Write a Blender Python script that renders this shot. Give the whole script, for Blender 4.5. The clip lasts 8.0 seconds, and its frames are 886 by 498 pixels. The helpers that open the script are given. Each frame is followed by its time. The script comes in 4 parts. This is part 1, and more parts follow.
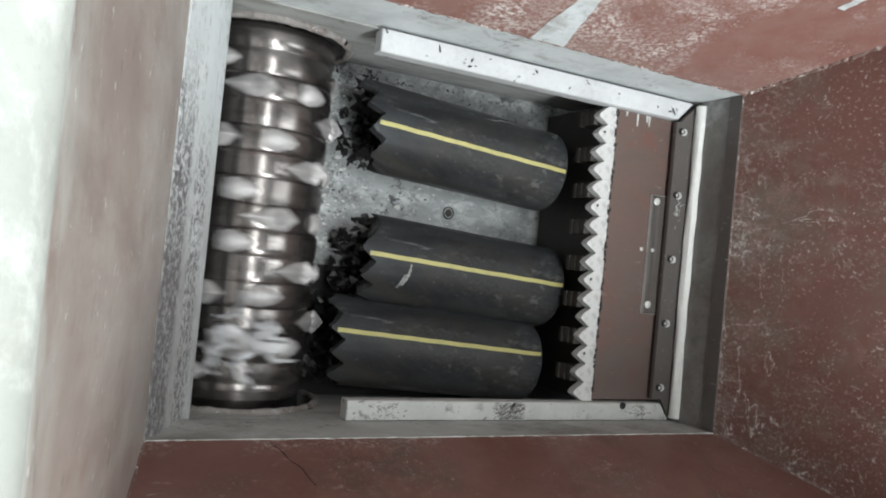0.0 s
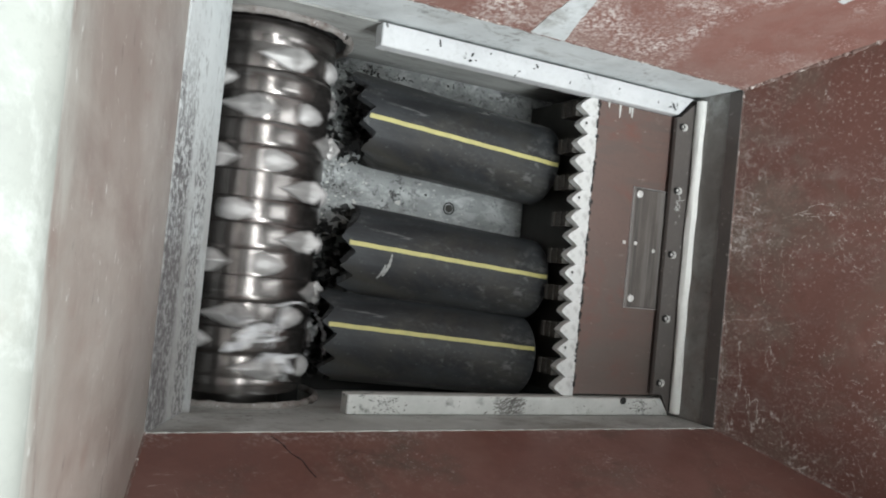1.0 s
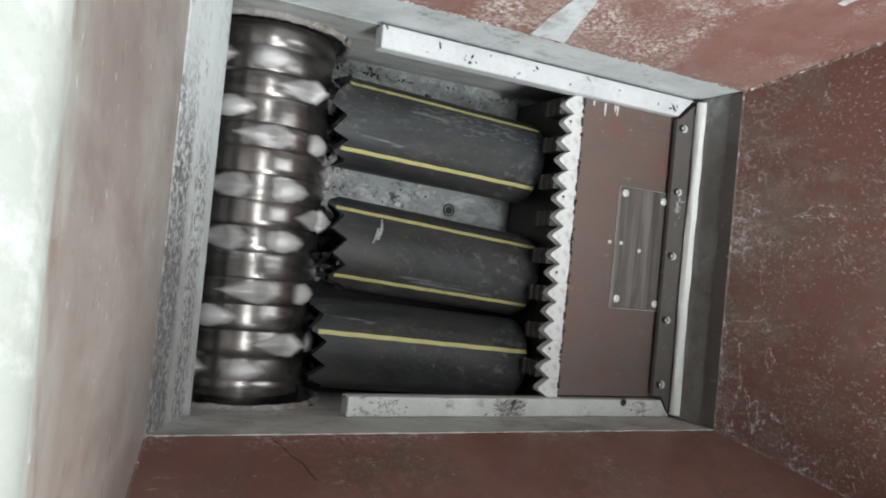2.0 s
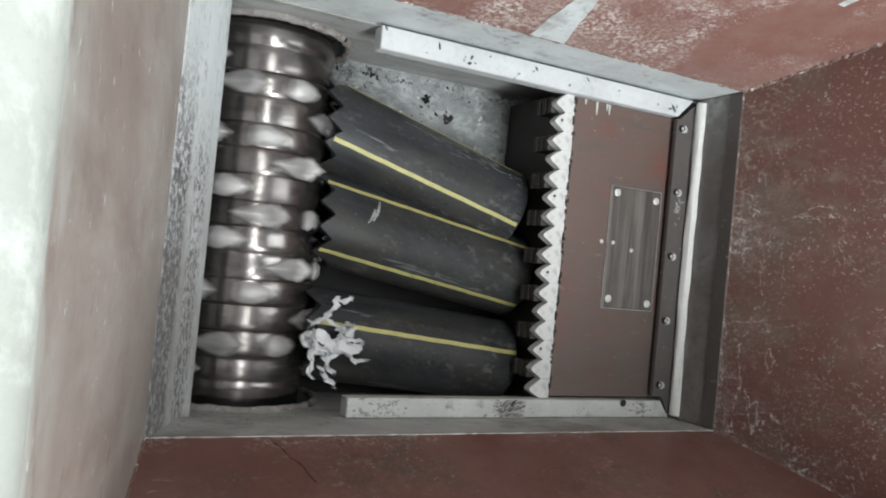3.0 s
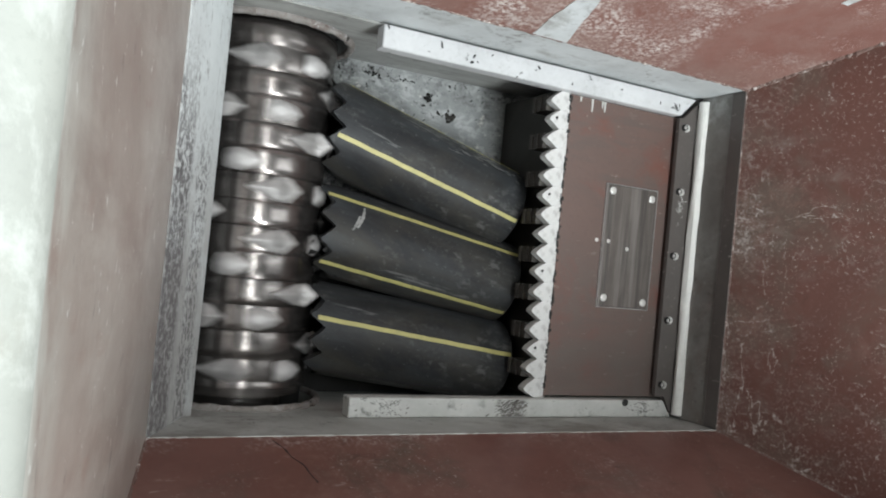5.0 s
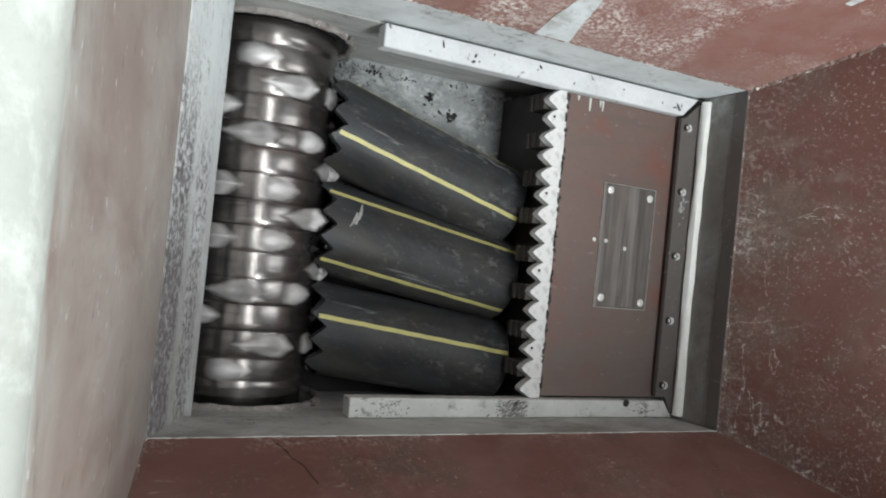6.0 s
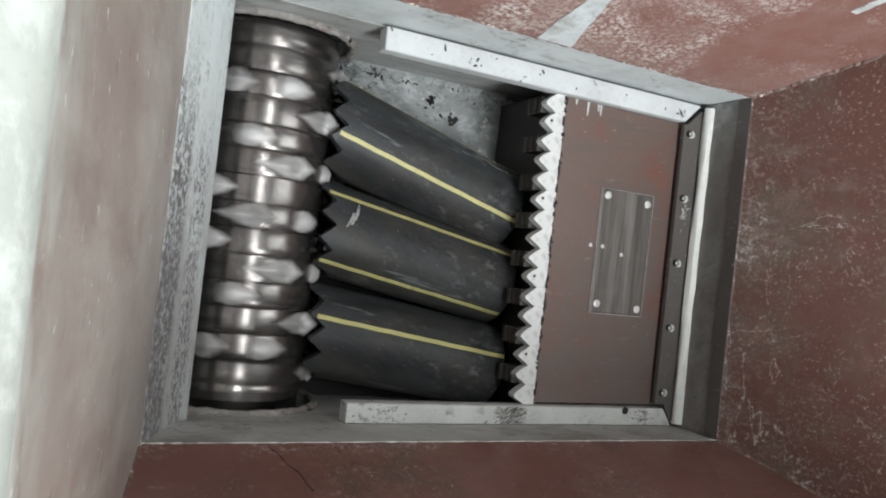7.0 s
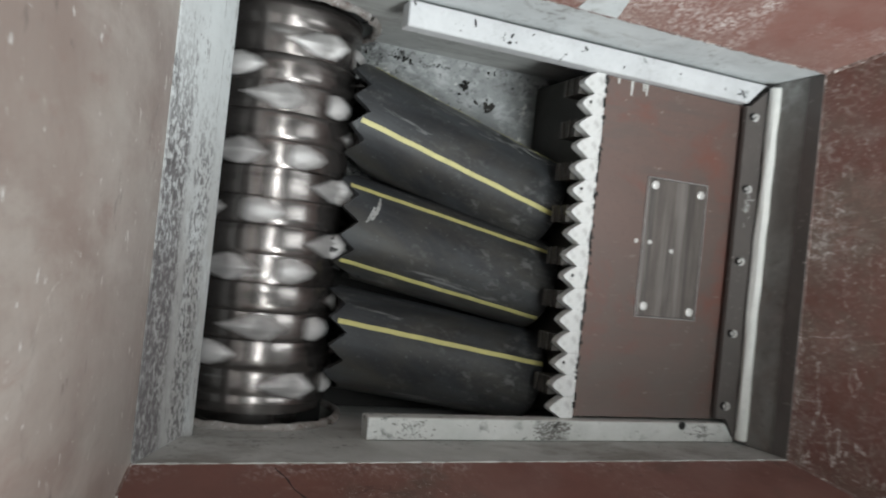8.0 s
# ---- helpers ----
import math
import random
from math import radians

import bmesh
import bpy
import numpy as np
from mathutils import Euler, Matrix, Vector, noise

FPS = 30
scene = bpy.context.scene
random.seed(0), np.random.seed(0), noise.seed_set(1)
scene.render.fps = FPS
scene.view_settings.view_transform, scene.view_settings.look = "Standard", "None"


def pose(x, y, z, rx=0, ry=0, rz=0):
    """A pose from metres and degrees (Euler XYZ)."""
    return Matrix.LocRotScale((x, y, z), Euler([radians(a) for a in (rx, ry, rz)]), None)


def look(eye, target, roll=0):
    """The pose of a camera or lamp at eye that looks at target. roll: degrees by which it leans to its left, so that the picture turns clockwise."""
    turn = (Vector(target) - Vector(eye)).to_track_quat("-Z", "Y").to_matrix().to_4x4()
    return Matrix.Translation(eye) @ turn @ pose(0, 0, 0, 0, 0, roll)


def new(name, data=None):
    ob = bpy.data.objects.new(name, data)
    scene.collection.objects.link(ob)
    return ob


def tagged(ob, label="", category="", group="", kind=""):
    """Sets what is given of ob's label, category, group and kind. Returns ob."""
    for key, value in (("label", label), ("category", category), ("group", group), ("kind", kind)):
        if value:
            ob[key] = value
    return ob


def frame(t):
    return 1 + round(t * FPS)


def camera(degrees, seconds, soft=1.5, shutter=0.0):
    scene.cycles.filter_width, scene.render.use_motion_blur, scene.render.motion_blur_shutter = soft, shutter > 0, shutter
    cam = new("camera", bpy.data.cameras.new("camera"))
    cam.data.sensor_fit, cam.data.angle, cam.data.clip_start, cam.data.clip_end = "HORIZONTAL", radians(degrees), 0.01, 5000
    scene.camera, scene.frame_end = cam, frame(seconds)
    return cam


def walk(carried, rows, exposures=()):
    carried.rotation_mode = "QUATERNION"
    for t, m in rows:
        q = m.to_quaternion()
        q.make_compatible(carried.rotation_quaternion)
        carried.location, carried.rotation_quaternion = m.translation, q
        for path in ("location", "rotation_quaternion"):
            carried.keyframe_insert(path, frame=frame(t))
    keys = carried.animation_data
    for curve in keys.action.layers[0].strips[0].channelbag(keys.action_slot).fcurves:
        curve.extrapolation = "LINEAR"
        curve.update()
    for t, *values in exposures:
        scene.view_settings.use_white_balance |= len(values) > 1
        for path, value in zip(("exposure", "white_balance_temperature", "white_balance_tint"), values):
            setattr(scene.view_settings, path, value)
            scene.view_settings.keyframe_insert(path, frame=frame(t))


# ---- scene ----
cam = camera(58.3, 8.0, soft=2.0, shutter=0.55)
PATH = [
    (0, (-0.91, -0.071, 1.401), (0.011, -0.024, -0.374), 93.0),
    (0.5, (-0.912, -0.075, 1.401), (0.011, -0.027, -0.372), 93.0),
    (1, (-0.909, -0.084, 1.401), (0.011, -0.035, -0.374), 92.9),
    (1.5, (-0.91, -0.083, 1.401), (0.01, -0.033, -0.374), 92.8),
    (3, (-0.909, -0.074, 1.4), (0.012, -0.03, -0.375), 93.1),
    (3.5, (-0.91, -0.074, 1.4), (0.011, -0.031, -0.375), 93.2),
    (4, (-0.91, -0.076, 1.399), (0.011, -0.036, -0.376), 93.3),
    (4.5, (-0.91, -0.073, 1.397), (0.01, -0.034, -0.378), 93.4),
    (6, (-0.909, -0.067, 1.392), (0.009, -0.034, -0.384), 93.9),
    (6.5, (-0.904, -0.056, 1.388), (0.013, -0.025, -0.389), 94.5),
    (7, (-0.902, -0.056, 1.383), (0.014, -0.024, -0.395), 94.6),
    (7.5, (-0.881, -0.061, 1.354), (0.025, -0.029, -0.429), 94.5),
    (8, (-0.797, -0.057, 1.265), (-0.003, -0.035, -0.57), 94.6),
]
walk(cam, [(t, look(eye, target, roll)) for t, eye, target, roll in PATH], ((0, 0.07), (1.7, 0.04), (3, -0.01), (4, -0.03), (7.4, -0.03), (8, -0.10)))

# ---- light: hall lamps over the hopper mouth, dim hall around ----
world = bpy.data.worlds.new("hall")
scene.world = world
world.use_nodes = True
world.node_tree.nodes["Background"].inputs[0].default_value = (0.92, 1.0, 1.0, 1)
world.node_tree.nodes["Background"].inputs[1].default_value = 0.225


def hall_lamp(name, eye, target, sx, sy, watts, colour):
    data = bpy.data.lights.new(name, "AREA")
    data.shape, data.size, data.size_y = "RECTANGLE", sx, sy
    data.energy, data.color = watts, colour
    ob = new(name, data)
    ob.matrix_world = look(eye, target)
    return ob


hall_lamp("hall_light", (-0.50, 0.2, 3.7), (-0.50, 0.2, 0.0), 0.17, 3.0, 58, (0.95, 1.0, 1.0))
hall_lamp("hall_light", (0.2, -2.3, 3.3), (0.0, 0.2, 0.1), 0.6, 2.0, 225, (0.94, 1.0, 1.01))
hall_lamp("hall_light", (2.1, 0.3, 3.4), (-0.7, 0.1, 0.5), 1.2, 2.4, 45, (0.94, 1.0, 1.01))


# ---- materials ----
def ramp(nt, src, lo, hi):
    n = nt.nodes.new("ShaderNodeMapRange")
    n.inputs[1].default_value, n.inputs[2].default_value = lo, hi
    nt.links.new(src, n.inputs[0])
    return n.outputs[0]


def noise_tex(nt, coords, scale, detail=5, rough=0.6, stretch=(1, 1, 1), warp=0.0):
    m = nt.nodes.new("ShaderNodeMapping")
    m.inputs["Scale"].default_value = stretch
    nt.links.new(coords, m.inputs[0])
    n = nt.nodes.new("ShaderNodeTexNoise")
    n.inputs["Scale"].default_value = scale
    n.inputs["Detail"].default_value = detail
    n.inputs["Roughness"].default_value = rough
    n.inputs["Distortion"].default_value = warp
    nt.links.new(m.outputs[0], n.inputs["Vector"])
    return n.outputs[0]


def times(nt, a, b):
    n = nt.nodes.new("ShaderNodeMath")
    n.operation = "MULTIPLY"
    for i, v in enumerate((a, b)):
        if isinstance(v, (int, float)):
            n.inputs[i].default_value = v
        else:
            nt.links.new(v, n.inputs[i])
    return n.outputs[0]


def mix(nt, fac, a, b):
    n = nt.nodes.new("ShaderNodeMix")
    n.data_type = "RGBA"
    nt.links.new(fac, n.inputs[0])
    for i, v in ((6, a), (7, b)):
        if isinstance(v, tuple):
            n.inputs[i].default_value = (*v, 1)
        else:
            nt.links.new(v, n.inputs[i])
    return n.outputs[2]


def surface(name, base, tone, rough=0.5, metal=0.0, mottle=6, wear=(), bump=0.15, grain=90, rough_var=0.15, spec=0.5, lines=()):
    """Base and tone mix at two scales. wear: (colour, scale, low, high, stretch, mask scale, strength, belt), belt: (axis, none at, full at).
    lines: thin crooked scratches, (colour, scale, width, stretch, mask scale, strength)."""
    mat = bpy.data.materials.new(name)
    mat.use_nodes = True
    nt = mat.node_tree
    b = nt.nodes["Principled BSDF"]
    b.inputs["Specular IOR Level"].default_value = spec
    c = nt.nodes.new("ShaderNodeTexCoord").outputs["Object"]
    big = noise_tex(nt, c, mottle, 6, 0.62, warp=0.4)
    fine = noise_tex(nt, c, grain, 4, 0.7)
    col = mix(nt, ramp(nt, big, 0.3, 0.7), base, tone)
    dim = tuple(v * 0.72 for v in base)
    col = mix(nt, times(nt, ramp(nt, fine, 0.52, 0.8), 0.6), col, dim)
    height = times(nt, fine, 0.6)
    for colour, scale, lo, hi, stretch, mask, strength, *belt in wear:
        w = ramp(nt, noise_tex(nt, c, scale, 7, 0.68, stretch, 0.3), lo, hi)
        if mask:
            mask, along = mask if isinstance(mask, tuple) else (mask, (1, 1, 1))
            w = times(nt, w, ramp(nt, noise_tex(nt, c, mask, 5, 0.6, along, 0.6), 0.46, 0.62))
        for axis, none, full in belt:
            split = nt.nodes.new("ShaderNodeSeparateXYZ")
            nt.links.new(c, split.inputs[0])
            w = times(nt, w, ramp(nt, split.outputs[axis], none, full))
        w = times(nt, w, strength)
        col = mix(nt, w, col, colour)
    for colour, scale, width, stretch, mask, strength in lines:
        off = nt.nodes.new("ShaderNodeMath")
        off.operation = "SUBTRACT"
        off.inputs[1].default_value = 0.5
        nt.links.new(noise_tex(nt, c, scale, 3, 0.5, stretch, 0.2), off.inputs[0])
        size = nt.nodes.new("ShaderNodeMath")
        size.operation = "ABSOLUTE"
        nt.links.new(off.outputs[0], size.inputs[0])
        w = times(nt, ramp(nt, size.outputs[0], width, width * 0.3), ramp(nt, noise_tex(nt, c, mask, 4, 0.6, (1, 1, 1), 0.5), 0.52, 0.64))
        w = times(nt, times(nt, w, ramp(nt, noise_tex(nt, c, 120, 2, 0.5), 0.42, 0.56)), strength)
        col = mix(nt, w, col, colour)
    nt.links.new(col, b.inputs["Base Color"])
    r = nt.nodes.new("ShaderNodeMapRange")
    r.inputs[3].default_value, r.inputs[4].default_value = max(0.03, rough - rough_var), min(1, rough + rough_var)
    nt.links.new(big, r.inputs[0])
    nt.links.new(r.outputs[0], b.inputs["Roughness"])
    b.inputs["Metallic"].default_value = metal
    bp = nt.nodes.new("ShaderNodeBump")
    bp.inputs["Strength"].default_value, bp.inputs["Distance"].default_value = bump, 0.002
    nt.links.new(height, bp.inputs["Height"])
    nt.links.new(bp.outputs[0], b.inputs["Normal"])
    return mat


DUST = (0.62, 0.58, 0.55)
RUST, RUST2, PINK = (0.168, 0.073, 0.059), (0.128, 0.057, 0.046), (0.225, 0.138, 0.118)
GREEN = (0.088, 0.076, 0.062)
red_south = surface("red_oxide_paint", RUST, RUST2, 0.42, 0, 5,
                    (((0.21, 0.115, 0.098), 2.2, 0.46, 0.62, (1, 1, 1), 0, 0.7), (GREEN, 5, 0.54, 0.68, (1, 1, 1), 0, 0.6), (PINK, 60, 0.50, 0.64, (1, 1, 1), 4, 0.5), (DUST, 210, 0.60, 0.66, (1, 1, 1), 5, 0.75),
                     (DUST, 55, 0.62, 0.68, (0.35, 1, 1), 6, 0.5), ((0.06, 0.03, 0.026), 30, 0.60, 0.66, (1, 2, 2), 4, 0.6), (DUST, 120, 0.50, 0.62, (1, 1, 1), 9, 0.5, (2, 0.19, 0.132))), 0.15, spec=0.4,
                    lines=((DUST, 4, 0.004, (1, 1, 1), 4, 0.5), ((0.05, 0.025, 0.02), 5, 0.005, (1.5, 1, 1), 5, 0.7)))
red_east = surface("scratched_red_oxide_paint", (0.158, 0.076, 0.062), (0.122, 0.06, 0.05), 0.40, 0, 5,
                   (((0.115, 0.05, 0.04), 3.4, 0.48, 0.62, (1, 1, 1), 0, 0.5), ((0.135, 0.104, 0.085), 4.3, 0.45, 0.60, (1, 1, 1), 0, 0.8), (PINK, 26, 0.46, 0.66, (1, 1, 1), 4, 0.6),
                    ((0.26, 0.22, 0.20), 9, 0.54, 0.72, (1, 1.6, 0.8), 3.5, 0.55), (DUST, 150, 0.57, 0.65, (1, 1, 1), 7, 0.55), (DUST, 58, 0.61, 0.70, (1, 1.4, 0.7), 6, 0.3), (DUST, 120, 0.52, 0.66, (1, 1, 1), 5, 0.35), (DUST, 240, 0.60, 0.67, (1, 1, 1), 5, 0.5), (DUST, 90, 0.675, 0.70, (1, 1, 1), 0, 0.8),
                    ((0.05, 0.03, 0.026), 40, 0.60, 0.68, (1, 1, 1), 6, 0.5), (DUST, 80, 0.51, 0.63, (1, 1, 0.6), 8, 0.55, (2, 0.25, 0.14))), 0.18, spec=0.4,
                   lines=((DUST, 4.5, 0.006, (1, 1, 1), 5, 0.75), (DUST, 7, 0.007, (1, 2, 0.6), 4, 0.7), (DUST, 11, 0.010, (1, 0.6, 1.5), 3, 0.6)))
red_north = surface("dusty_red_oxide_paint", (0.21, 0.106, 0.089), (0.165, 0.077, 0.063), 0.42, 0, 5,
                    ((DUST, 140, 0.46, 0.60, (0.85, 1, 1), 4.2, 0.85), ((0.62, 0.52, 0.47), 210, 0.55, 0.63, (1, 1, 1), 5, 0.75), (DUST, 26, 0.56, 0.68, (0.8, 1, 1.4), 5, 0.5),
                     (PINK, 9, 0.44, 0.62, (1, 1, 1), 0, 0.7)), 0.2, lines=((DUST, 5, 0.006, (1, 1, 1), 5, 0.6),))
# pale tones, stronger towards the top, put glare into the rubbed paint
red_west = surface("rubbed_red_with_glare", (0.355, 0.312, 0.282), (0.26, 0.203, 0.178), 0.36, 0, 4.5,
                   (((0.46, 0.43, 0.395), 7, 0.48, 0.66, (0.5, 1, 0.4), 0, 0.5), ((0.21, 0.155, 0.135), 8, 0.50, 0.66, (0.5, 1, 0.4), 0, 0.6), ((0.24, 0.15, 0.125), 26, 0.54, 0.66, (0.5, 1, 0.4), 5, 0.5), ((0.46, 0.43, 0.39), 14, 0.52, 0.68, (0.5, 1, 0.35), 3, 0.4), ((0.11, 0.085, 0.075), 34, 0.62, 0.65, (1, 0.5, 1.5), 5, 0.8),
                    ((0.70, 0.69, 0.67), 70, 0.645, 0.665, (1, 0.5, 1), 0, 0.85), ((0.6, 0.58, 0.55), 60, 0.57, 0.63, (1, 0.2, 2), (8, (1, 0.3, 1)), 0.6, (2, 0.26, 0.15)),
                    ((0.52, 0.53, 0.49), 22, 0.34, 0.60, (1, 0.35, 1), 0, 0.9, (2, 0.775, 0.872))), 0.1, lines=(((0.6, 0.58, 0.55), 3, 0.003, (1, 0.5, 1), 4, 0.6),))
red_plate = surface("worn_red_plate", (0.15, 0.096, 0.083), (0.115, 0.085, 0.075), 0.44, 0.1, 4,
                    (((0.18, 0.06, 0.042), 3.5, 0.50, 0.64, (1, 1, 1), 0, 0.75), (DUST, 80, 0.66, 0.71, (0.35, 1, 1), 0, 0.6), ((0.10, 0.085, 0.078), 14, 0.52, 0.66, (0.3, 2.5, 1), 0, 0.5), ((0.125, 0.108, 0.098), 5, 0.34, 0.60, (1, 1, 1), 0, 0.75, (1, 0.10, -0.24)), ((0.3, 0.28, 0.26), 30, 0.60, 0.66, (1, 3, 1), 6, 0.4)), 0.12)
# real chips; the southward darkening puts the end's shade into the colour
grey_paint = surface("chipped_grey_south_shade", (0.62, 0.65, 0.655), (0.53, 0.555, 0.56), 0.55, 0, 9,
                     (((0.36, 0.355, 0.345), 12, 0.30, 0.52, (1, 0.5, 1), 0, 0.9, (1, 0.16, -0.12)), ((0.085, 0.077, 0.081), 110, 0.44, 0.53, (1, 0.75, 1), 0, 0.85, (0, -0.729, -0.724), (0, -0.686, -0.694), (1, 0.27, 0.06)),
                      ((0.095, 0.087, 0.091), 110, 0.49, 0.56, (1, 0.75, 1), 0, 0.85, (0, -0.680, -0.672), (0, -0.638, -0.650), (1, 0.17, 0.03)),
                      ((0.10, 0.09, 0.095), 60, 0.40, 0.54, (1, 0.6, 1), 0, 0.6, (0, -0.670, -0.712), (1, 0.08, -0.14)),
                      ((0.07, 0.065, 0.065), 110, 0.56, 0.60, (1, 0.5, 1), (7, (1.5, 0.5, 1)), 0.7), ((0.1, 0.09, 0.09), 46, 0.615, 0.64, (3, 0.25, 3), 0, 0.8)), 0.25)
grey_plain = surface("grey_paint", (0.58, 0.605, 0.61), (0.42, 0.44, 0.445), 0.55, 0, 8,
                     (((0.16, 0.145, 0.125), 14, 0.50, 0.66, (0.5, 1, 1), 3, 0.7), ((0.12, 0.11, 0.10), 60, 0.54, 0.64, (1, 1, 1), 7, 0.7), ((0.6, 0.62, 0.62), 18, 0.55, 0.7, (1, 1, 1), 0, 0.5)), 0.25)
grey_dark = surface("grimy_grey_steel", (0.11, 0.108, 0.102), (0.075, 0.075, 0.072), 0.5, 0.25, 8,
                    ((DUST, 60, 0.7, 0.76, (1, 1, 1), 4, 0.35),), 0.2)
frame_brown = surface("grey_brown_frame_steel", (0.20, 0.192, 0.18), (0.135, 0.126, 0.116), 0.45, 0.15, 7,
                      ((DUST, 60, 0.62, 0.70, (1, 1, 1), 6, 0.45), ((0.13, 0.085, 0.07), 6, 0.54, 0.66, (1, 1, 1), 0, 0.5), ((0.30, 0.305, 0.295), 4.5, 0.48, 0.66, (1, 1, 1), 0, 0.6), ((0.07, 0.06, 0.055), 70, 0.58, 0.66, (1, 1, 1), 6, 0.6),
                       ((0.42, 0.43, 0.42), 26, 0.46, 0.62, (1, 1, 1), 0, 0.7, (1, 0.27, 0.37))), 0.15)
white_paint = surface("white_paint", (0.59, 0.595, 0.605), (0.47, 0.475, 0.485), 0.5, 0, 10,
                      (((0.03, 0.03, 0.03), 30, 0.625, 0.64, (1, 1, 1), 0, 0.97), ((0.35, 0.35, 0.35), 80, 0.53, 0.66, (1, 1, 1), 9, 0.6)), 0.25)
dusty_white = surface("dusty_white_paint", (0.58, 0.58, 0.56), (0.44, 0.45, 0.43), 0.6, 0, 12,
                      (((0.10, 0.10, 0.09), 42, 0.54, 0.62, (1, 1, 1), 9, 0.85),), 0.3)
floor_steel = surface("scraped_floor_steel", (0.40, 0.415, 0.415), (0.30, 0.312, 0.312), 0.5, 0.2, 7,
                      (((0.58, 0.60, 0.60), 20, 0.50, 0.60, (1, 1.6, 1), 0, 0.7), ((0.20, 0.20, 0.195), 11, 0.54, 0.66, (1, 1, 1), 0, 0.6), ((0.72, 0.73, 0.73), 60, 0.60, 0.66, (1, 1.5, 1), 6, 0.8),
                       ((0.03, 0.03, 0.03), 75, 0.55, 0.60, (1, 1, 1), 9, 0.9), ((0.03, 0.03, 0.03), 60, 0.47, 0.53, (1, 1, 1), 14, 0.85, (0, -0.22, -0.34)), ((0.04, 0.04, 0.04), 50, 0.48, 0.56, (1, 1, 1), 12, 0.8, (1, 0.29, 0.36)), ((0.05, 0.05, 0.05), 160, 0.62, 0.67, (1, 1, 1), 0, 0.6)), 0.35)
stained_grey = surface("stained_chamber_paint", (0.40, 0.405, 0.39), (0.29, 0.295, 0.285), 0.55, 0, 6,
                       (((0.14, 0.135, 0.12), 9, 0.48, 0.66, (0.35, 1, 1.6), 0, 0.75), ((0.07, 0.065, 0.06), 40, 0.56, 0.66, (0.5, 1, 1), 6, 0.7), ((0.6, 0.61, 0.6), 46, 0.60, 0.66, (0.5, 1, 1), 5, 0.7)), 0.3)
drum_steel = surface("polished_rotor_steel", (0.25, 0.229, 0.22), (0.125, 0.113, 0.108), 0.24, 0.88, 9,
                     (((0.04, 0.037, 0.035), 12, 0.50, 0.62, (0.5, 2.2, 0.5), 0, 0.6), ((0.62, 0.61, 0.60), 34, 0.62, 0.68, (0.4, 2, 0.4), 0, 0.5)), 0.55, 22, 0.10)
knife_steel = surface("bright_knife_steel", (0.62, 0.605, 0.60), (0.42, 0.405, 0.40), 0.48, 0.3, 60, (((0.16, 0.15, 0.145), 45, 0.58, 0.66, (1, 1, 1), 0, 0.6),), 0.2, 300)
holder_steel = surface("worn_holder_steel", (0.50, 0.485, 0.478), (0.30, 0.29, 0.285), 0.45, 0.4, 38, (((0.10, 0.095, 0.09), 30, 0.57, 0.68, (1, 1, 1), 0, 0.6),), 0.2, 220)
rust_rim = surface("rusty_dusty_rim", (0.19, 0.17, 0.157), (0.34, 0.32, 0.305), 0.8, 0.1, 30,
                   (((0.13, 0.08, 0.065), 40, 0.52, 0.62, (1, 1, 1), 0, 0.6), ((0.6, 0.6, 0.6), 60, 0.6, 0.66, (1, 1, 1), 0, 0.8)), 0.8)
comb_white = surface("bare_worn_comb_steel", (0.70, 0.70, 0.69), (0.58, 0.58, 0.57), 0.45, 0.25, 25,
                     (((0.12, 0.11, 0.11), 70, 0.60, 0.66, (1, 1, 1), 0, 0.8), ((0.36, 0.35, 0.345), 40, 0.52, 0.66, (1, 1, 1), 0, 0.6)), 0.35)
dark_steel = surface("near_black_steel", (0.05, 0.047, 0.042), (0.035, 0.033, 0.03), 0.5, 0.4, 10, (), 0.2)
# black for the painted shade round the pipes, also for floor grime
shade_grime_black = surface("shade_and_grime_black", (0.02, 0.019, 0.018), (0.012, 0.012, 0.011), 0.6, 0, 10, (((0.09, 0.09, 0.085), 50, 0.62, 0.7, (1, 1, 1), 6, 0.5),), 0.3, spec=0.25)
grey_grimy = surface("grimy_grey_paint", (0.48, 0.49, 0.475), (0.33, 0.33, 0.31), 0.6, 0, 7, (((0.15, 0.135, 0.112), 10, 0.52, 0.66, (0.5, 1, 1), 0, 0.65), ((0.09, 0.08, 0.07), 70, 0.55, 0.64, (1, 1, 1), 6, 0.7), ((0.5, 0.5, 0.48), 40, 0.60, 0.66, (1, 1, 1), 5, 0.5)), 0.3)
bar_steel = surface("grey_brown_bar", (0.13, 0.115, 0.108), (0.10, 0.09, 0.085), 0.45, 0.3, 10,
                    ((DUST, 80, 0.60, 0.68, (1, 1, 1), 8, 0.5),), 0.15)
cover_steel = surface("brushed_cover_steel", (0.16, 0.138, 0.126), (0.11, 0.098, 0.09), 0.42, 0.45, 6,
                      (((0.26, 0.24, 0.225), 4, 0.48, 0.62, (8, 0.3, 1), 0, 0.75), ((0.07, 0.064, 0.06), 3.3, 0.52, 0.64, (9, 0.3, 1), 0, 0.7), ((0.24, 0.22, 0.205), 30, 0.5, 0.7, (6, 0.3, 1), 0, 0.4)), 0.1)
bolt_steel = surface("bright_bolt_steel", (0.75, 0.74, 0.72), (0.6, 0.6, 0.58), 0.4, 0.4, 50, (), 0.1)
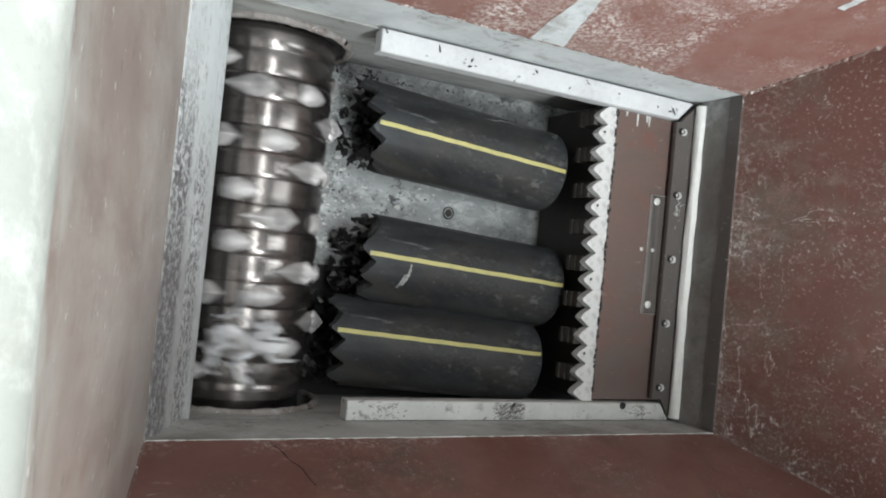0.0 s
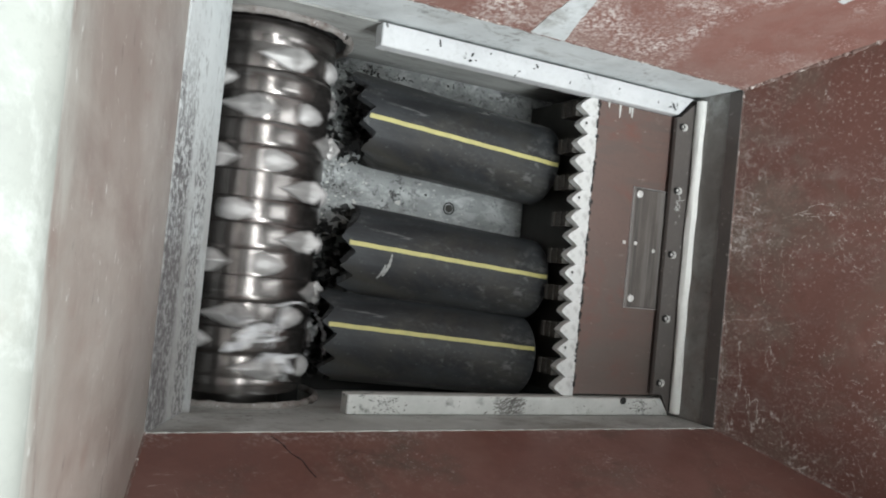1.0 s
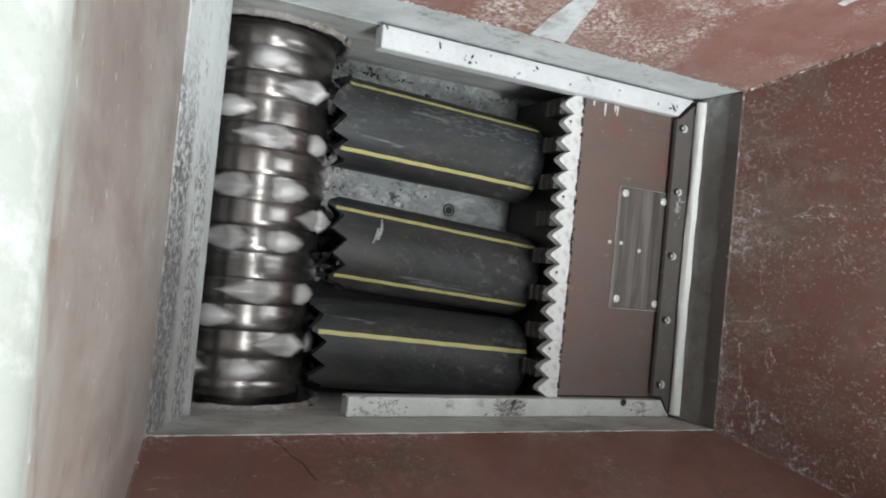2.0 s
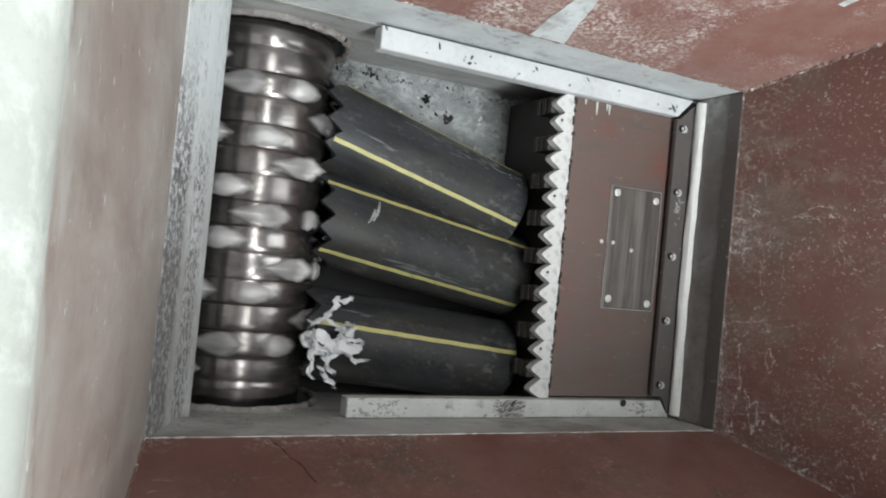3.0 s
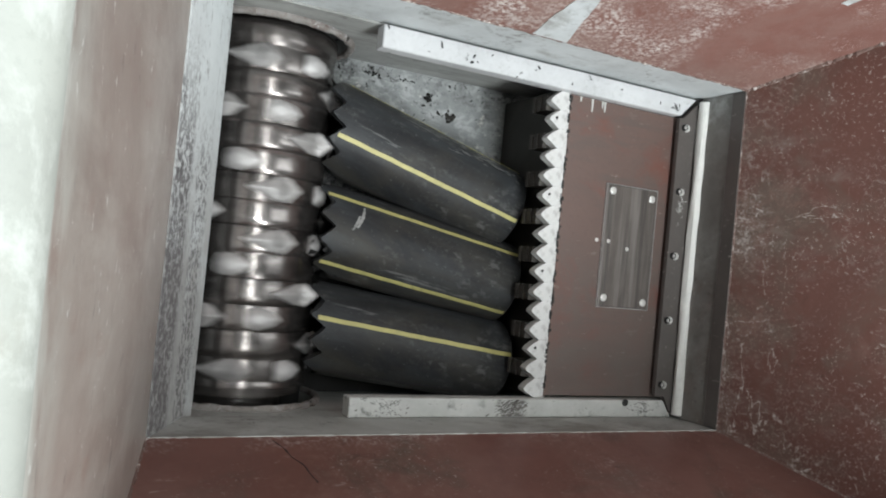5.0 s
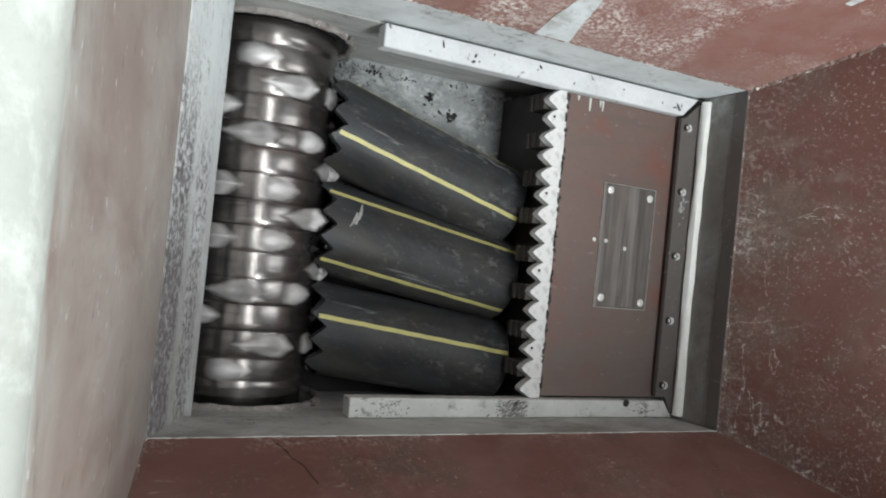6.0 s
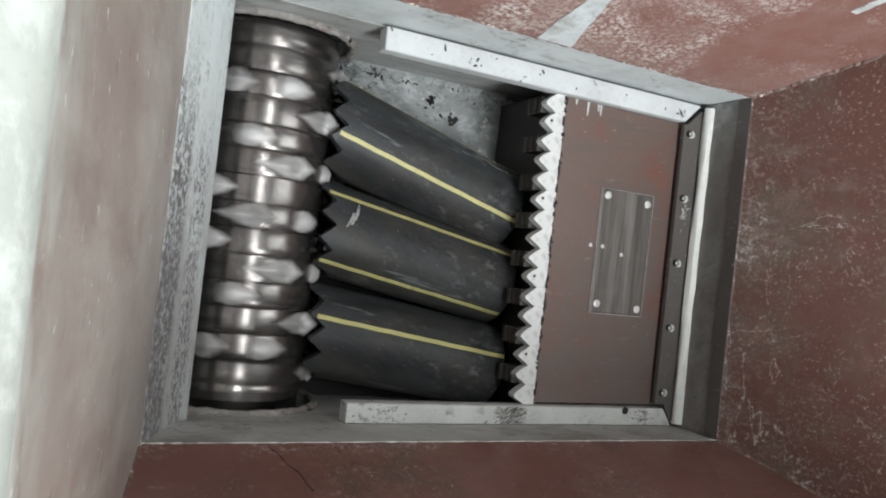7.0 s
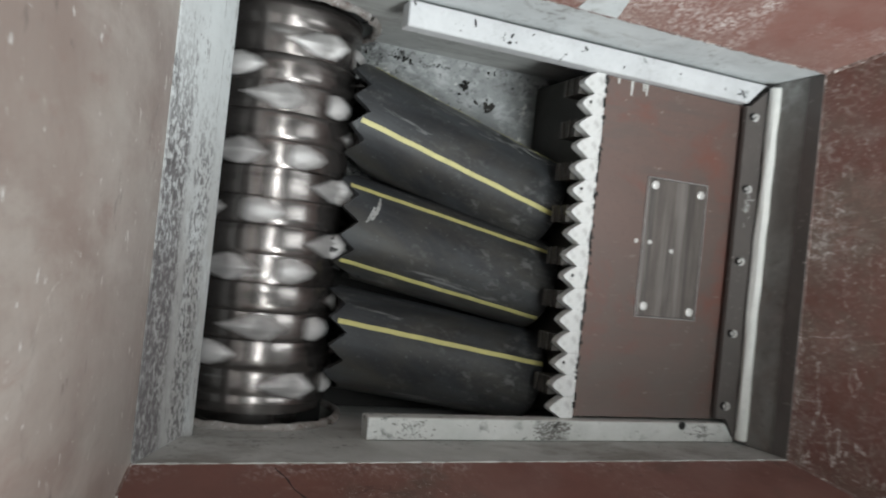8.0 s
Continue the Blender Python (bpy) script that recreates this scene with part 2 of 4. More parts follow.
pipe_black = surface("black_polyethylene", (0.017, 0.018, 0.020), (0.028, 0.029, 0.031), 0.46, 0, 9,
                     (((0.17, 0.17, 0.165), 34, 0.55, 0.65, (0.5, 1, 1), 8, 0.6), ((0.078, 0.07, 0.055), 4, 0.44, 0.64, (0.5, 1, 1), 0, 0.7), ((0.005, 0.005, 0.005), 7, 0.55, 0.68, (0.4, 1, 1), 0, 0.6), ((0.05, 0.055, 0.06), 9, 0.45, 0.6, (0.25, 1, 1), 0, 0.7), ((0.20, 0.20, 0.195), 50, 0.555, 0.64, (0.6, 1, 1), 6, 0.55), ((0.15, 0.15, 0.15), 140, 0.62, 0.68, (0.6, 1, 1), 0, 0.6),
                      ((0.2, 0.2, 0.2), 12, 0.64, 0.67, (0.25, 3, 3), 0, 0.6)), 0.2, spec=0.28)
scuff_white = surface("pale_scuffed_plastic", (0.34, 0.34, 0.33), (0.18, 0.18, 0.175), 0.6, 0, 60, (), 0.2)
scuff_grey = surface("grey_scuffed_plastic", (0.16, 0.16, 0.155), (0.09, 0.09, 0.088), 0.6, 0, 60, (), 0.2)
torn_black = surface("torn_black_plastic", (0.007, 0.007, 0.007), (0.014, 0.014, 0.014), 0.38, 0, 40, (), 0.4, 150)
stripe_yellow = surface("yellow_stripe", (0.56, 0.51, 0.19), (0.43, 0.39, 0.16), 0.45, 0, 25,
                        (((0.10, 0.09, 0.06), 45, 0.56, 0.68, (1, 1, 1), 9, 0.75),), 0.1)
bead_white = surface("white_sealant", (0.72, 0.72, 0.69), (0.62, 0.62, 0.6), 0.6, 0, 20, (), 0.3)
film_white = surface("white_plastic_film", (0.78, 0.78, 0.79), (0.62, 0.62, 0.64), 0.4, 0, 30, (), 0.3)
lip_cream = surface("pale_lip_paint", (0.415, 0.428, 0.395), (0.335, 0.345, 0.318), 0.55, 0, 9, (((0.56, 0.58, 0.55), 16, 0.50, 0.62, (1, 0.6, 1), 0, 0.7), ((0.30, 0.29, 0.25), 20, 0.56, 0.64, (1, 0.6, 1), 5, 0.55)), 0.2)
seam_scuff = surface("scuffed_seam_paint", (0.17, 0.11, 0.095), (0.10, 0.055, 0.045), 0.6, 0, 40, (((0.66, 0.62, 0.58), 130, 0.50, 0.58, (1, 1, 1), 18, 0.9), (DUST, 60, 0.60, 0.66, (1, 1, 1), 0, 0.7)), 0.6)
block_steel = surface("oily_ribbed_steel", (0.085, 0.078, 0.07), (0.055, 0.05, 0.046), 0.5, 0.3, 30, (((0.2, 0.19, 0.18), 90, 0.6, 0.66, (1, 1, 1), 0, 0.6),), 0.2)
# plain black: shade inside holes and recesses, also chips, specks and scratches
black_hole = surface("hole_shade_and_chip_black", (0.012, 0.012, 0.012), (0.02, 0.02, 0.02), 0.7)


# ---- building helpers ----
def mesh_of(bm, name, material, smooth=False):
    bmesh.ops.recalc_face_normals(bm, faces=bm.faces)
    me = bpy.data.meshes.new(name)
    bm.to_mesh(me)
    bm.free()
    me.materials.append(material)
    if smooth:
        me.polygons.foreach_set("use_smooth", [True] * len(me.polygons))
        me.set_sharp_from_angle(angle=radians(38))
    return me


def part(name, bm, material, parent=None, label="", smooth=False):
    ob = new(name, mesh_of(bm, name, material, smooth))
    ob.parent = parent
    return tagged(ob, label)


def thing(name, label, category, group="", kind=""):
    return tagged(new(name), label, category, group, kind)


def box(x0, x1, y0, y1, z0, z1, bevel=0.0, bm=None):
    bm = bm or bmesh.new()
    made = bmesh.ops.create_cube(bm, size=1, matrix=Matrix.Translation(((x0 + x1) / 2, (y0 + y1) / 2, (z0 + z1) / 2))
                                 @ Matrix.Diagonal((x1 - x0, y1 - y0, z1 - z0, 1)))
    if bevel:
        edges = {e for v in made["verts"] for e in v.link_edges}
        bmesh.ops.bevel(bm, geom=list(edges), offset=bevel, segments=2, affect="EDGES", profile=0.6)
    return bm


def slab(corners, out, thick):
    """A plate with the face through four corners, its thickness going along out."""
    bm = bmesh.new()
    a = [bm.verts.new(c) for c in corners]
    b = [bm.verts.new(Vector(c) + Vector(out) * thick) for c in corners]
    bm.faces.new(a)
    bm.faces.new(b[::-1])
    for i in range(4):
        bm.faces.new((a[i], b[i], b[(i + 1) % 4], a[(i + 1) % 4]))
    return bm


def prism(outline, z0, z1, axis="z", bevel=0.0):
    """An outline of (u, v) pushed along an axis: z: (x, y), y: (x, z), x: (y, z)."""
    put = {"z": lambda u, v, w: (u, v, w), "y": lambda u, v, w: (u, w, v), "x": lambda u, v, w: (w, u, v)}[axis]
    bm = bmesh.new()
    a = [bm.verts.new(put(u, v, z0)) for u, v in outline]
    b = [bm.verts.new(put(u, v, z1)) for u, v in outline]
    bm.faces.new(a)
    bm.faces.new(b[::-1])
    n = len(a)
    for i in range(n):
        bm.faces.new((a[i], b[i], b[(i + 1) % n], a[(i + 1) % n]))
    if bevel:
        bmesh.ops.bevel(bm, geom=list(bm.edges), offset=bevel, segments=1, affect="EDGES")
    return bm


def bead(path, radius, seed, lumps=0.35, sides=8, step=0.012):
    """A lumpy weld or sealant bead along a line of points."""
    rnd = random.Random(seed)
    pts = []
    for a, b in zip(path, path[1:]):
        a, b = Vector(a), Vector(b)
        n = max(2, int((b - a).length / step))
        pts += [a.lerp(b, i / n) for i in range(n)]
    pts.append(Vector(path[-1]))
    bm, rings = bmesh.new(), []
    for i, p in enumerate(pts):
        d = (pts[min(i + 1, len(pts) - 1)] - pts[max(i - 1, 0)]).normalized()
        u = d.orthogonal().normalized()
        w = d.cross(u)
        r = radius * (1 + lumps * rnd.uniform(-1, 1))
        rings.append([bm.verts.new(p + (u * math.cos(k * math.tau / sides) + w * math.sin(k * math.tau / sides)) * r * (1 + 0.15 * rnd.uniform(-1, 1)))
                      for k in range(sides)])
    for r0, r1 in zip(rings, rings[1:]):
        for k in range(sides):
            bm.faces.new((r0[k], r0[(k + 1) % sides], r1[(k + 1) % sides], r1[k]))
    bm.faces.new(rings[0][::-1])
    bm.faces.new(rings[-1])
    return bm


def lathe(profile, sides=64, axis="y"):
    """Turns (radius, height) pairs about an axis; the profile is closed into a ring or ends on the axis."""
    bm, rings = bmesh.new(), []
    for r, h in profile:
        ring = []
        for k in range(sides):
            a = k * math.tau / sides
            c, s = r * math.cos(a), r * math.sin(a)
            ring.append(bm.verts.new({"y": (s, h, c), "z": (c, s, h), "x": (h, c, s)}[axis]))
        rings.append(ring)
    for r0, r1 in zip(rings, rings[1:]):
        for k in range(sides):
            bm.faces.new((r0[k], r0[(k + 1) % sides], r1[(k + 1) % sides], r1[k]))
    return bm, rings


def bolt_mesh(radius, height, hole=0.45):
    """A round socket bolt head standing along z."""
    bm, rings = lathe([(radius, 0), (radius, height * 0.75), (radius * 0.86, height), (radius * hole, height), (radius * hole * 0.9, height * 0.35)], 20, "z")
    bm.faces.new(rings[-1])
    return bm


# ---- the hall around the machine: plain floor and walls, open to the roof light ----
HALL = -1.25
concrete = surface("hall_concrete", (0.24, 0.24, 0.23), (0.17, 0.17, 0.165), 0.75, 0, 1.2, (((0.09, 0.09, 0.085), 3, 0.55, 0.7, (1, 1, 1), 0, 0.6),), 0.3, 40)
plaster = surface("hall_plaster", (0.42, 0.43, 0.42), (0.34, 0.35, 0.345), 0.8, 0, 0.8, (), 0.2, 30)
tagged(part("ground", box(-5, 5, -5, 5, HALL - 0.1, HALL), concrete), "stained concrete hall floor", "floor", "", "structure")
for name, x0, x1, y0, y1 in (("wall_hall_1", -5.1, -5, -5.1, 5.1), ("wall_hall_2", 5, 5.1, -5.1, 5.1), ("wall_hall_3", -5, 5, -5.1, -5), ("wall_hall_4", -5, 5, 5, 5.1)):
    tagged(part(name, box(x0, x1, y0, y1, HALL, 3.0), plaster), "plain grey plaster hall wall", "wall", "hall walls", "structure")
base = bmesh.new()
for x0, x1, y0, y1 in ((-0.83, 1.15, -0.47, -0.45), (-0.83, 1.15, 0.45, 0.47), (-0.83, -0.81, -0.45, 0.45), (1.13, 1.15, -0.45, 0.45)):
    box(x0, x1, y0, y1, HALL, -0.02, 0, base)
tagged(part("wall_machine_base", base, grey_dark), "grimy steel skirt carrying the shredder chamber", "machine base", "", "structure")

# ---- the hopper: four flared plates over a grey frame ----
XW, XE, YS, YN = -0.728, 0.462, -0.376, 0.378
ZB, ZT = 0.132, 0.885
ZW = 0.862
F = 0.255
FW = 0.235


def at_height(z):
    d = z - ZB
    return XW - FW * d, XE + 0.27 * d, YS - F * d, YN + F * d


w0, e0, s0, n0 = XW, XE, YS, YN
w1, e1, s1, n1 = at_height(ZT)
wall = lambda name, corners, out, material, label: tagged(part(name, slab(corners, out, 0.008), material, None), label, "hopper wall", "hopper walls", "structure")
ww, _, sw, nw = at_height(ZW)
wall("wall_west", [(w0, s0, ZB), (w0, n0, ZB), (ww, nw, ZW), (ww, sw, ZW)], (-1, 0, -FW), red_west, "rubbed red-brown painted steel hopper wall, paled by painted-in glare")
wall("wall_east", [(e0, s0, ZB), (e0, n0, ZB), (e1, n1, ZT), (e1, s1, ZT)], (1, 0, -0.27), red_east, "scratched red-brown painted steel hopper wall")
wall("wall_south", [(w0, s0, ZB), (e0, s0, ZB), (e1, s1, ZT), (w1, s1, ZT)], (0, -1, -F), red_south, "scratched red-brown painted steel hopper wall")
wall("wall_north", [(w0, n0, ZB), (e0, n0, ZB), (e1, n1, ZT), (w1, n1, ZT)], (0, 1, -F), red_north, "scuffed red-brown painted steel hopper wall")

# the pale lip round the hopper mouth
curve, heading, at = [], math.atan2(1, -FW), Vector((ww, ZW))
for i in range(12):
    curve.append(at.copy())
    at += Vector((math.cos(heading), math.sin(heading))) * 0.0055
    heading += (math.pi - math.atan2(1, -FW)) / 11
curve.append(at + Vector((-0.16, 0)))
outer = [p + Vector((-0.004, -0.008)) for p in curve]
tagged(part("trim_1", prism([(p.x, p.y) for p in curve + outer[::-1]], s1 - 0.16, n1 + 0.16, "y"), lip_cream, None, "", True),
       "pale painted rolled flange of the hopper mouth", "flange", "hopper flanges", "structure")
for name, x0, x1, y0, y1 in (("trim_2", e1 - 0.004, e1 + 0.16, s1 - 0.16, n1 + 0.16),
                             ("trim_3", w1 + 0.004, e1 - 0.004, s1 - 0.16, s1 + 0.004), ("trim_4", w1 + 0.004, e1 - 0.004, n1 - 0.004, n1 + 0.16)):
    tagged(part(name, box(x0, x1, y0, y1, ZT + 0.002, ZT + 0.012, 0.004), lip_cream), "pale painted flange round the hopper mouth", "flange", "hopper flanges", "structure")

# welded corner seams
for i, (a, b) in enumerate((((w0, s0, ZB), (w1, s1, ZT)), ((e0, s0, ZB), (e1, s1, ZT)), ((e0, n0, ZB), (e1, n1, ZT)), ((w0, n0, ZB), (w1, n1, ZT)))):
    tagged(part(f"trim_{i + 5}", bead([a, b], 0.0045 if i == 2 else 0.0028, 40 + i, 0.6, 8, 0.008), seam_scuff), "scratched weld seam in the hopper corner", "weld seam", "hopper seams", "structure")


def on_north(x, z, lift=0.0):
    return (x, YN + F * (z - ZB) - lift, z + lift * F)


# grey paint smears on the north plate
def smear(name, quad):
    bm = bmesh.new()
    n = 14
    rnd = random.Random(len(name))
    (ax, az), (bx, bz), (cx, cz), (dx, dz) = quad
    top, low = [], []
    for i in range(n + 1):
        f = i / n
        j = rnd.uniform(-0.003, 0.003)
        for row, lift in ((top, 0.0012), (low, -0.002)):
            row.append((bm.verts.new(on_north(ax + (dx - ax) * f + j, az + (dz - az) * f, lift)),
                        bm.verts.new(on_north(bx + (cx - bx) * f + j * 0.6, bz + (cz - bz) * f, lift))))
    for i in range(n):
        bm.faces.new((top[i][0], top[i][1], top[i + 1][1], top[i + 1][0]))
        for k in (0, 1):
            bm.faces.new((top[i][k], top[i + 1][k], low[i + 1][k], low[i][k]))
    return tagged(part(name, bm, grey_plain), "smear of grey paint on the hopper plate", "paint smear", "paint smears", "structure")


smear("trim_9", ((-0.114, 0.134), (-0.034, 0.134), (-0.098, 0.39), (-0.108, 0.39)))
smear("trim_10", ((0.325, 0.455), (0.342, 0.455), (0.36, 0.60), (0.34, 0.60)))

# a dark crooked scratch in the south plate
tagged(part("trim_22", bead([(x, YS - F * (z - ZB), z) for x, z in ((-0.5355, 0.1453), (-0.5232, 0.1728), (-0.5184, 0.1992), (-0.5053, 0.2235), (-0.5032, 0.2497), (-0.4984, 0.2721))], 0.0011, 71, 0.6, 6, 0.006), black_hole), "dark crooked scratch in the hopper plate", "scratch", "", "structure")

# ---- the frame under the hopper ----
ZL = -0.063
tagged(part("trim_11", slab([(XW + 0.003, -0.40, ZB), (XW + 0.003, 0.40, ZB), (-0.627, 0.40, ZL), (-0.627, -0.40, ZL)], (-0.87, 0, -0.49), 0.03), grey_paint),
       "chipped grey-painted sloping deflector plate, shade of its south end painted in", "plate", "", "structure")
tagged(part("trim_12", box(-0.76, 0.52, YN, YN + 0.03, -0.02, ZB), grey_plain), "grey-painted frame band under the hopper", "frame", "frame bands", "structure")
tagged(part("trim_13", box(-0.76, 0.52, YS - 0.03, YS, -0.02, ZB), grey_grimy), "grey-painted frame band under the hopper", "frame", "frame bands", "structure")
tagged(part("trim_14", box(XE, XE + 0.03, YS + 0.001, YN - 0.001, 0.0, ZB), frame_brown), "grimy steel frame band under the hopper", "frame", "frame bands", "structure")
tagged(part("trim_18", box(XE - 0.0035, XE + 0.0005, YS + 0.003, YN - 0.003, 0.096, ZB, 0.001), bar_steel), "dark steel edge strip under the hopper plate", "frame", "frame bands", "structure")
for name, a, b in (("trim_19", (w0, s0, ZB), (e0, s0, ZB)), ("trim_20", (e0, s0, ZB), (e0, n0, ZB)), ("trim_21", (w0, n0, ZB), (e0, n0, ZB))):
    tagged(part(name, bead([a, b], 0.0018 if name != "trim_19" else 0.0013, len(name) + int(a[0] * 10), 0.8, 6, 0.008), seam_scuff if name != "trim_19" else grey_grimy), "scuffed weld seam along the hopper plate", "weld seam", "hopper seams", "structure")
FLOOR = -0.315
# the south floor's black colour stands in for shade between the pipes
tagged(part("floor_south", box(-0.42, 1.1, -0.42, -0.09, FLOOR - 0.02, FLOOR), shade_grime_black), "steel chamber floor, the shade round the pipes painted in black", "floor", "", "structure")
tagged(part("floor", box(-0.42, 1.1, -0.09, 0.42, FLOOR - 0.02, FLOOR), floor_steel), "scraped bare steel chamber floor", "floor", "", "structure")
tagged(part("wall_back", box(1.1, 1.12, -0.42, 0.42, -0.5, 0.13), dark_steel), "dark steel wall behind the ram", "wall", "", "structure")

ROT = (-0.51, -0.27)
RH = 0.168


def holed_wall(name, y0, y1, material):
    """Chamber side wall with a round opening for the rotor shaft."""
    bm = bmesh.new()
    n = 96
    x0, x1, z0, z1 = -0.80, 1.1, -0.55, -0.021

    def rim(a, r=None):
        c, s = math.cos(a), math.sin(a)
        if r:
            return ROT[0] + r * c, ROT[1] + r * s
        k = min((x1 - ROT[0]) / c if c > 1e-6 else (x0 - ROT[0]) / c if c < -1e-6 else 9, (z1 - ROT[1]) / s if s > 1e-6 else (z0 - ROT[1]) / s if s < -1e-6 else 9)
        return ROT[0] + k * c, ROT[1] + k * s
    angles = sorted([i * math.tau / n for i in range(n)] + [math.atan2(z - ROT[1], x - ROT[0]) % math.tau for x in (x0, x1) for z in (z0, z1)])
    inner = [[bm.verts.new((rim(a, RH)[0], y, rim(a, RH)[1])) for a in angles] for y in (y0, y1)]
    outer = [[bm.verts.new((rim(a)[0], y, rim(a)[1])) for a in angles] for y in (y0, y1)]
    m = len(angles)
    for i in range(m):
        j = (i + 1) % m
        for k in (0, 1):
            bm.faces.new((inner[k][i], outer[k][i], outer[k][j], inner[k][j]))
        bm.faces.new((inner[0][i], inner[0][j], inner[1][j], inner[1][i]))
        bm.faces.new((outer[0][i], outer[0][j], outer[1][j], outer[1][i]))
    return tagged(part(name, bm, material), "grimy painted chamber side wall with a round rotor opening", "wall", "chamber walls", "structure")


holed_wall("wall_chamber_north", 0.374, 0.404, stained_grey)
holed_wall("wall_chamber_south", -0.414, -0.384, grey_grimy)
# added black plates keep the gaps behind the rotor openings dark
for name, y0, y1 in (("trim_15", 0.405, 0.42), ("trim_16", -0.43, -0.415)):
    tagged(part(name, box(-0.75, -0.25, y0, y1, -0.5, -0.03), black_hole), "added black plate closing off the rotor opening", "plate", "bearing plates", "structure")
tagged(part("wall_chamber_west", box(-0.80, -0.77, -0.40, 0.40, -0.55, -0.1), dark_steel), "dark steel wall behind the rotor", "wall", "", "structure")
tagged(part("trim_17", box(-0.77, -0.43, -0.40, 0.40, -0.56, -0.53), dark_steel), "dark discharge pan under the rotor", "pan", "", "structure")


def rim_ring(y, seed, label):
    rnd = random.Random(seed)
    pts = []
    for i in range(60):
        a = radians(-35 + 250 * i / 59)
        pts.append((ROT[0] + (RH + 0.008) * math.cos(a), y, ROT[1] + (RH + 0.008) * math.sin(a)))
    return tagged(part("rotor_seal_ring", bead(pts[::2], 0.0085, seed, 0.10, 9, 0.02), rust_rim, None, "", True), label, "seal ring", "seal rings", "structure")


rim_ring(0.371, 5, "rusty dust-caked ring round the rotor opening")
rim_ring(-0.381, 6, "rusty dust-caked ring round the rotor opening")


# ---- guide bars over the ram ----
def guide_bar(outline, label, material):
    bar = thing("guide_bar", label, "guide bar", "guide bars")
    part("bar", prism(outline, -0.034, 0.0, "z", 0.002), material, bar)
    return bar


north_bar = guide_bar([(-0.357, 0.327), (0.40, 0.327), (0.445, 0.372), (-0.357, 0.372)], "white-painted steel guide bar with black chips", white_paint)
south_bar = guide_bar([(-0.353, -0.3365), (-0.353, -0.375), (0.452, -0.375), (0.425, -0.3365)], "dusty white-painted steel guide bar with a bolt hole", dusty_white)
hole = part("bolt_hole", bolt_mesh(0.0085, 0.0015, 0.7), black_hole, south_bar, "bolt hole with its inner shade painted black")
hole.matrix_basis = pose(0.312, -0.342, 0.0)


def blot(x, y, z, long, wide, turn, seed, lift=0.0005, n=14):
    """A ragged flat blot, a fraction of a millimetre proud of the surface at z."""
    rb = random.Random(seed)
    outline = []
    for k in range(n):
        a, f = k * math.tau / n, rb.uniform(0.55, 1.1)
        u, v = long * f * math.cos(a), wide * f * math.sin(a)
        c, si = math.cos(radians(turn)), math.sin(radians(turn))
        outline.append((x + u * c - v * si, y + u * si + v * c))
    return prism(outline, z - 0.001, z + lift, "z")


for i, (x, y, long, wide, turn) in enumerate(((-0.233, 0.357, 0.0085, 0.0028, 100), (-0.159, 0.350, 0.006, 0.003, 60), (-0.163, 0.337, 0.0055, 0.0035, 20), (-0.150, 0.340, 0.003, 0.002, 0), (-0.003, 0.359, 0.0055, 0.0032, 120),
                                              (-0.010, 0.352, 0.003, 0.0015, 30), (-0.117, 0.361, 0.003, 0.0018, 40), (0.085, 0.341, 0.0035, 0.002, 70), (0.22, 0.354, 0.003, 0.002, 10), (0.335, 0.345, 0.004, 0.002, 100), (0.372, 0.341, 0.005, 0.0025, 20))):
    part("paint_chip", blot(x, y, 0.0, long, wide, turn, 500 + i), black_hole, north_bar, "black chip in the white paint")
paint_chips = bmesh.new()
rnd = random.Random(77)
for i in range(460):
    mid, wide = ((-0.275, 0.022), (0.0, 0.016), (0.022, 0.012), (0.36, 0.014), (0.0, 0.25))[i % 5 if i % 5 < 4 or i % 3 == 0 else 1]
    x, y = rnd.gauss(mid, wide), rnd.uniform(-0.373, -0.3385)
    if not -0.348 < x < 0.42:
        continue
    r = rnd.uniform(0.0005, 0.0016) * (1.8 if rnd.random() < 0.08 else 1)
    lean = rnd.uniform(0.2, 0.9) if i % 5 in (1, 2) else rnd.uniform(-0.6, 0.6)
    stroke = rnd.uniform(2.0, 6.0) if i % 5 in (1, 2) else rnd.uniform(1.0, 2.6)
    ring = []
    for k in range(6):
        u, v = r * stroke * math.cos(k * math.tau / 6) * rnd.uniform(0.7, 1.1), r * math.sin(k * math.tau / 6) * rnd.uniform(0.5, 1.2)
        ring.append((x + u * math.cos(lean) - v * math.sin(lean), min(max(y + u * math.sin(lean) + v * math.cos(lean), -0.3735), -0.338)))
    low, top = [[paint_chips.verts.new((px, py, z)) for px, py in ring] for z in (-0.0002, 0.00025)]
    paint_chips.faces.new(top)
    for k in range(6):
        paint_chips.faces.new((low[k], low[(k + 1) % 6], top[(k + 1) % 6], top[k]))
tagged(part("chipped_paint", paint_chips, frame_brown, south_bar, "dark chipped spots in the white paint"), kind="stuff")

# ---- retaining bar with five bolts ----
retainer = thing("retaining_bar", "grey-brown steel retaining bar with five bright bolts", "retaining bar")
part("bar", prism([(0.398, -0.326), (0.398, 0.322), (0.410, 0.322), (0.448, 0.360), (0.460, 0.360), (0.460, -0.366), (0.448, -0.366), (0.425, -0.326)], -0.012, 0.0, "z", 0.001), bar_steel, retainer)
bolt_data = mesh_of(bolt_mesh(0.0085, 0.005, 0.5), "bolt", bolt_steel, True)
# raised black discs stand for the shaded holes beside the bolts
socket_data = mesh_of(bolt_mesh(0.0072, 0.0058, 0.6), "bolt_hole", black_hole, True)
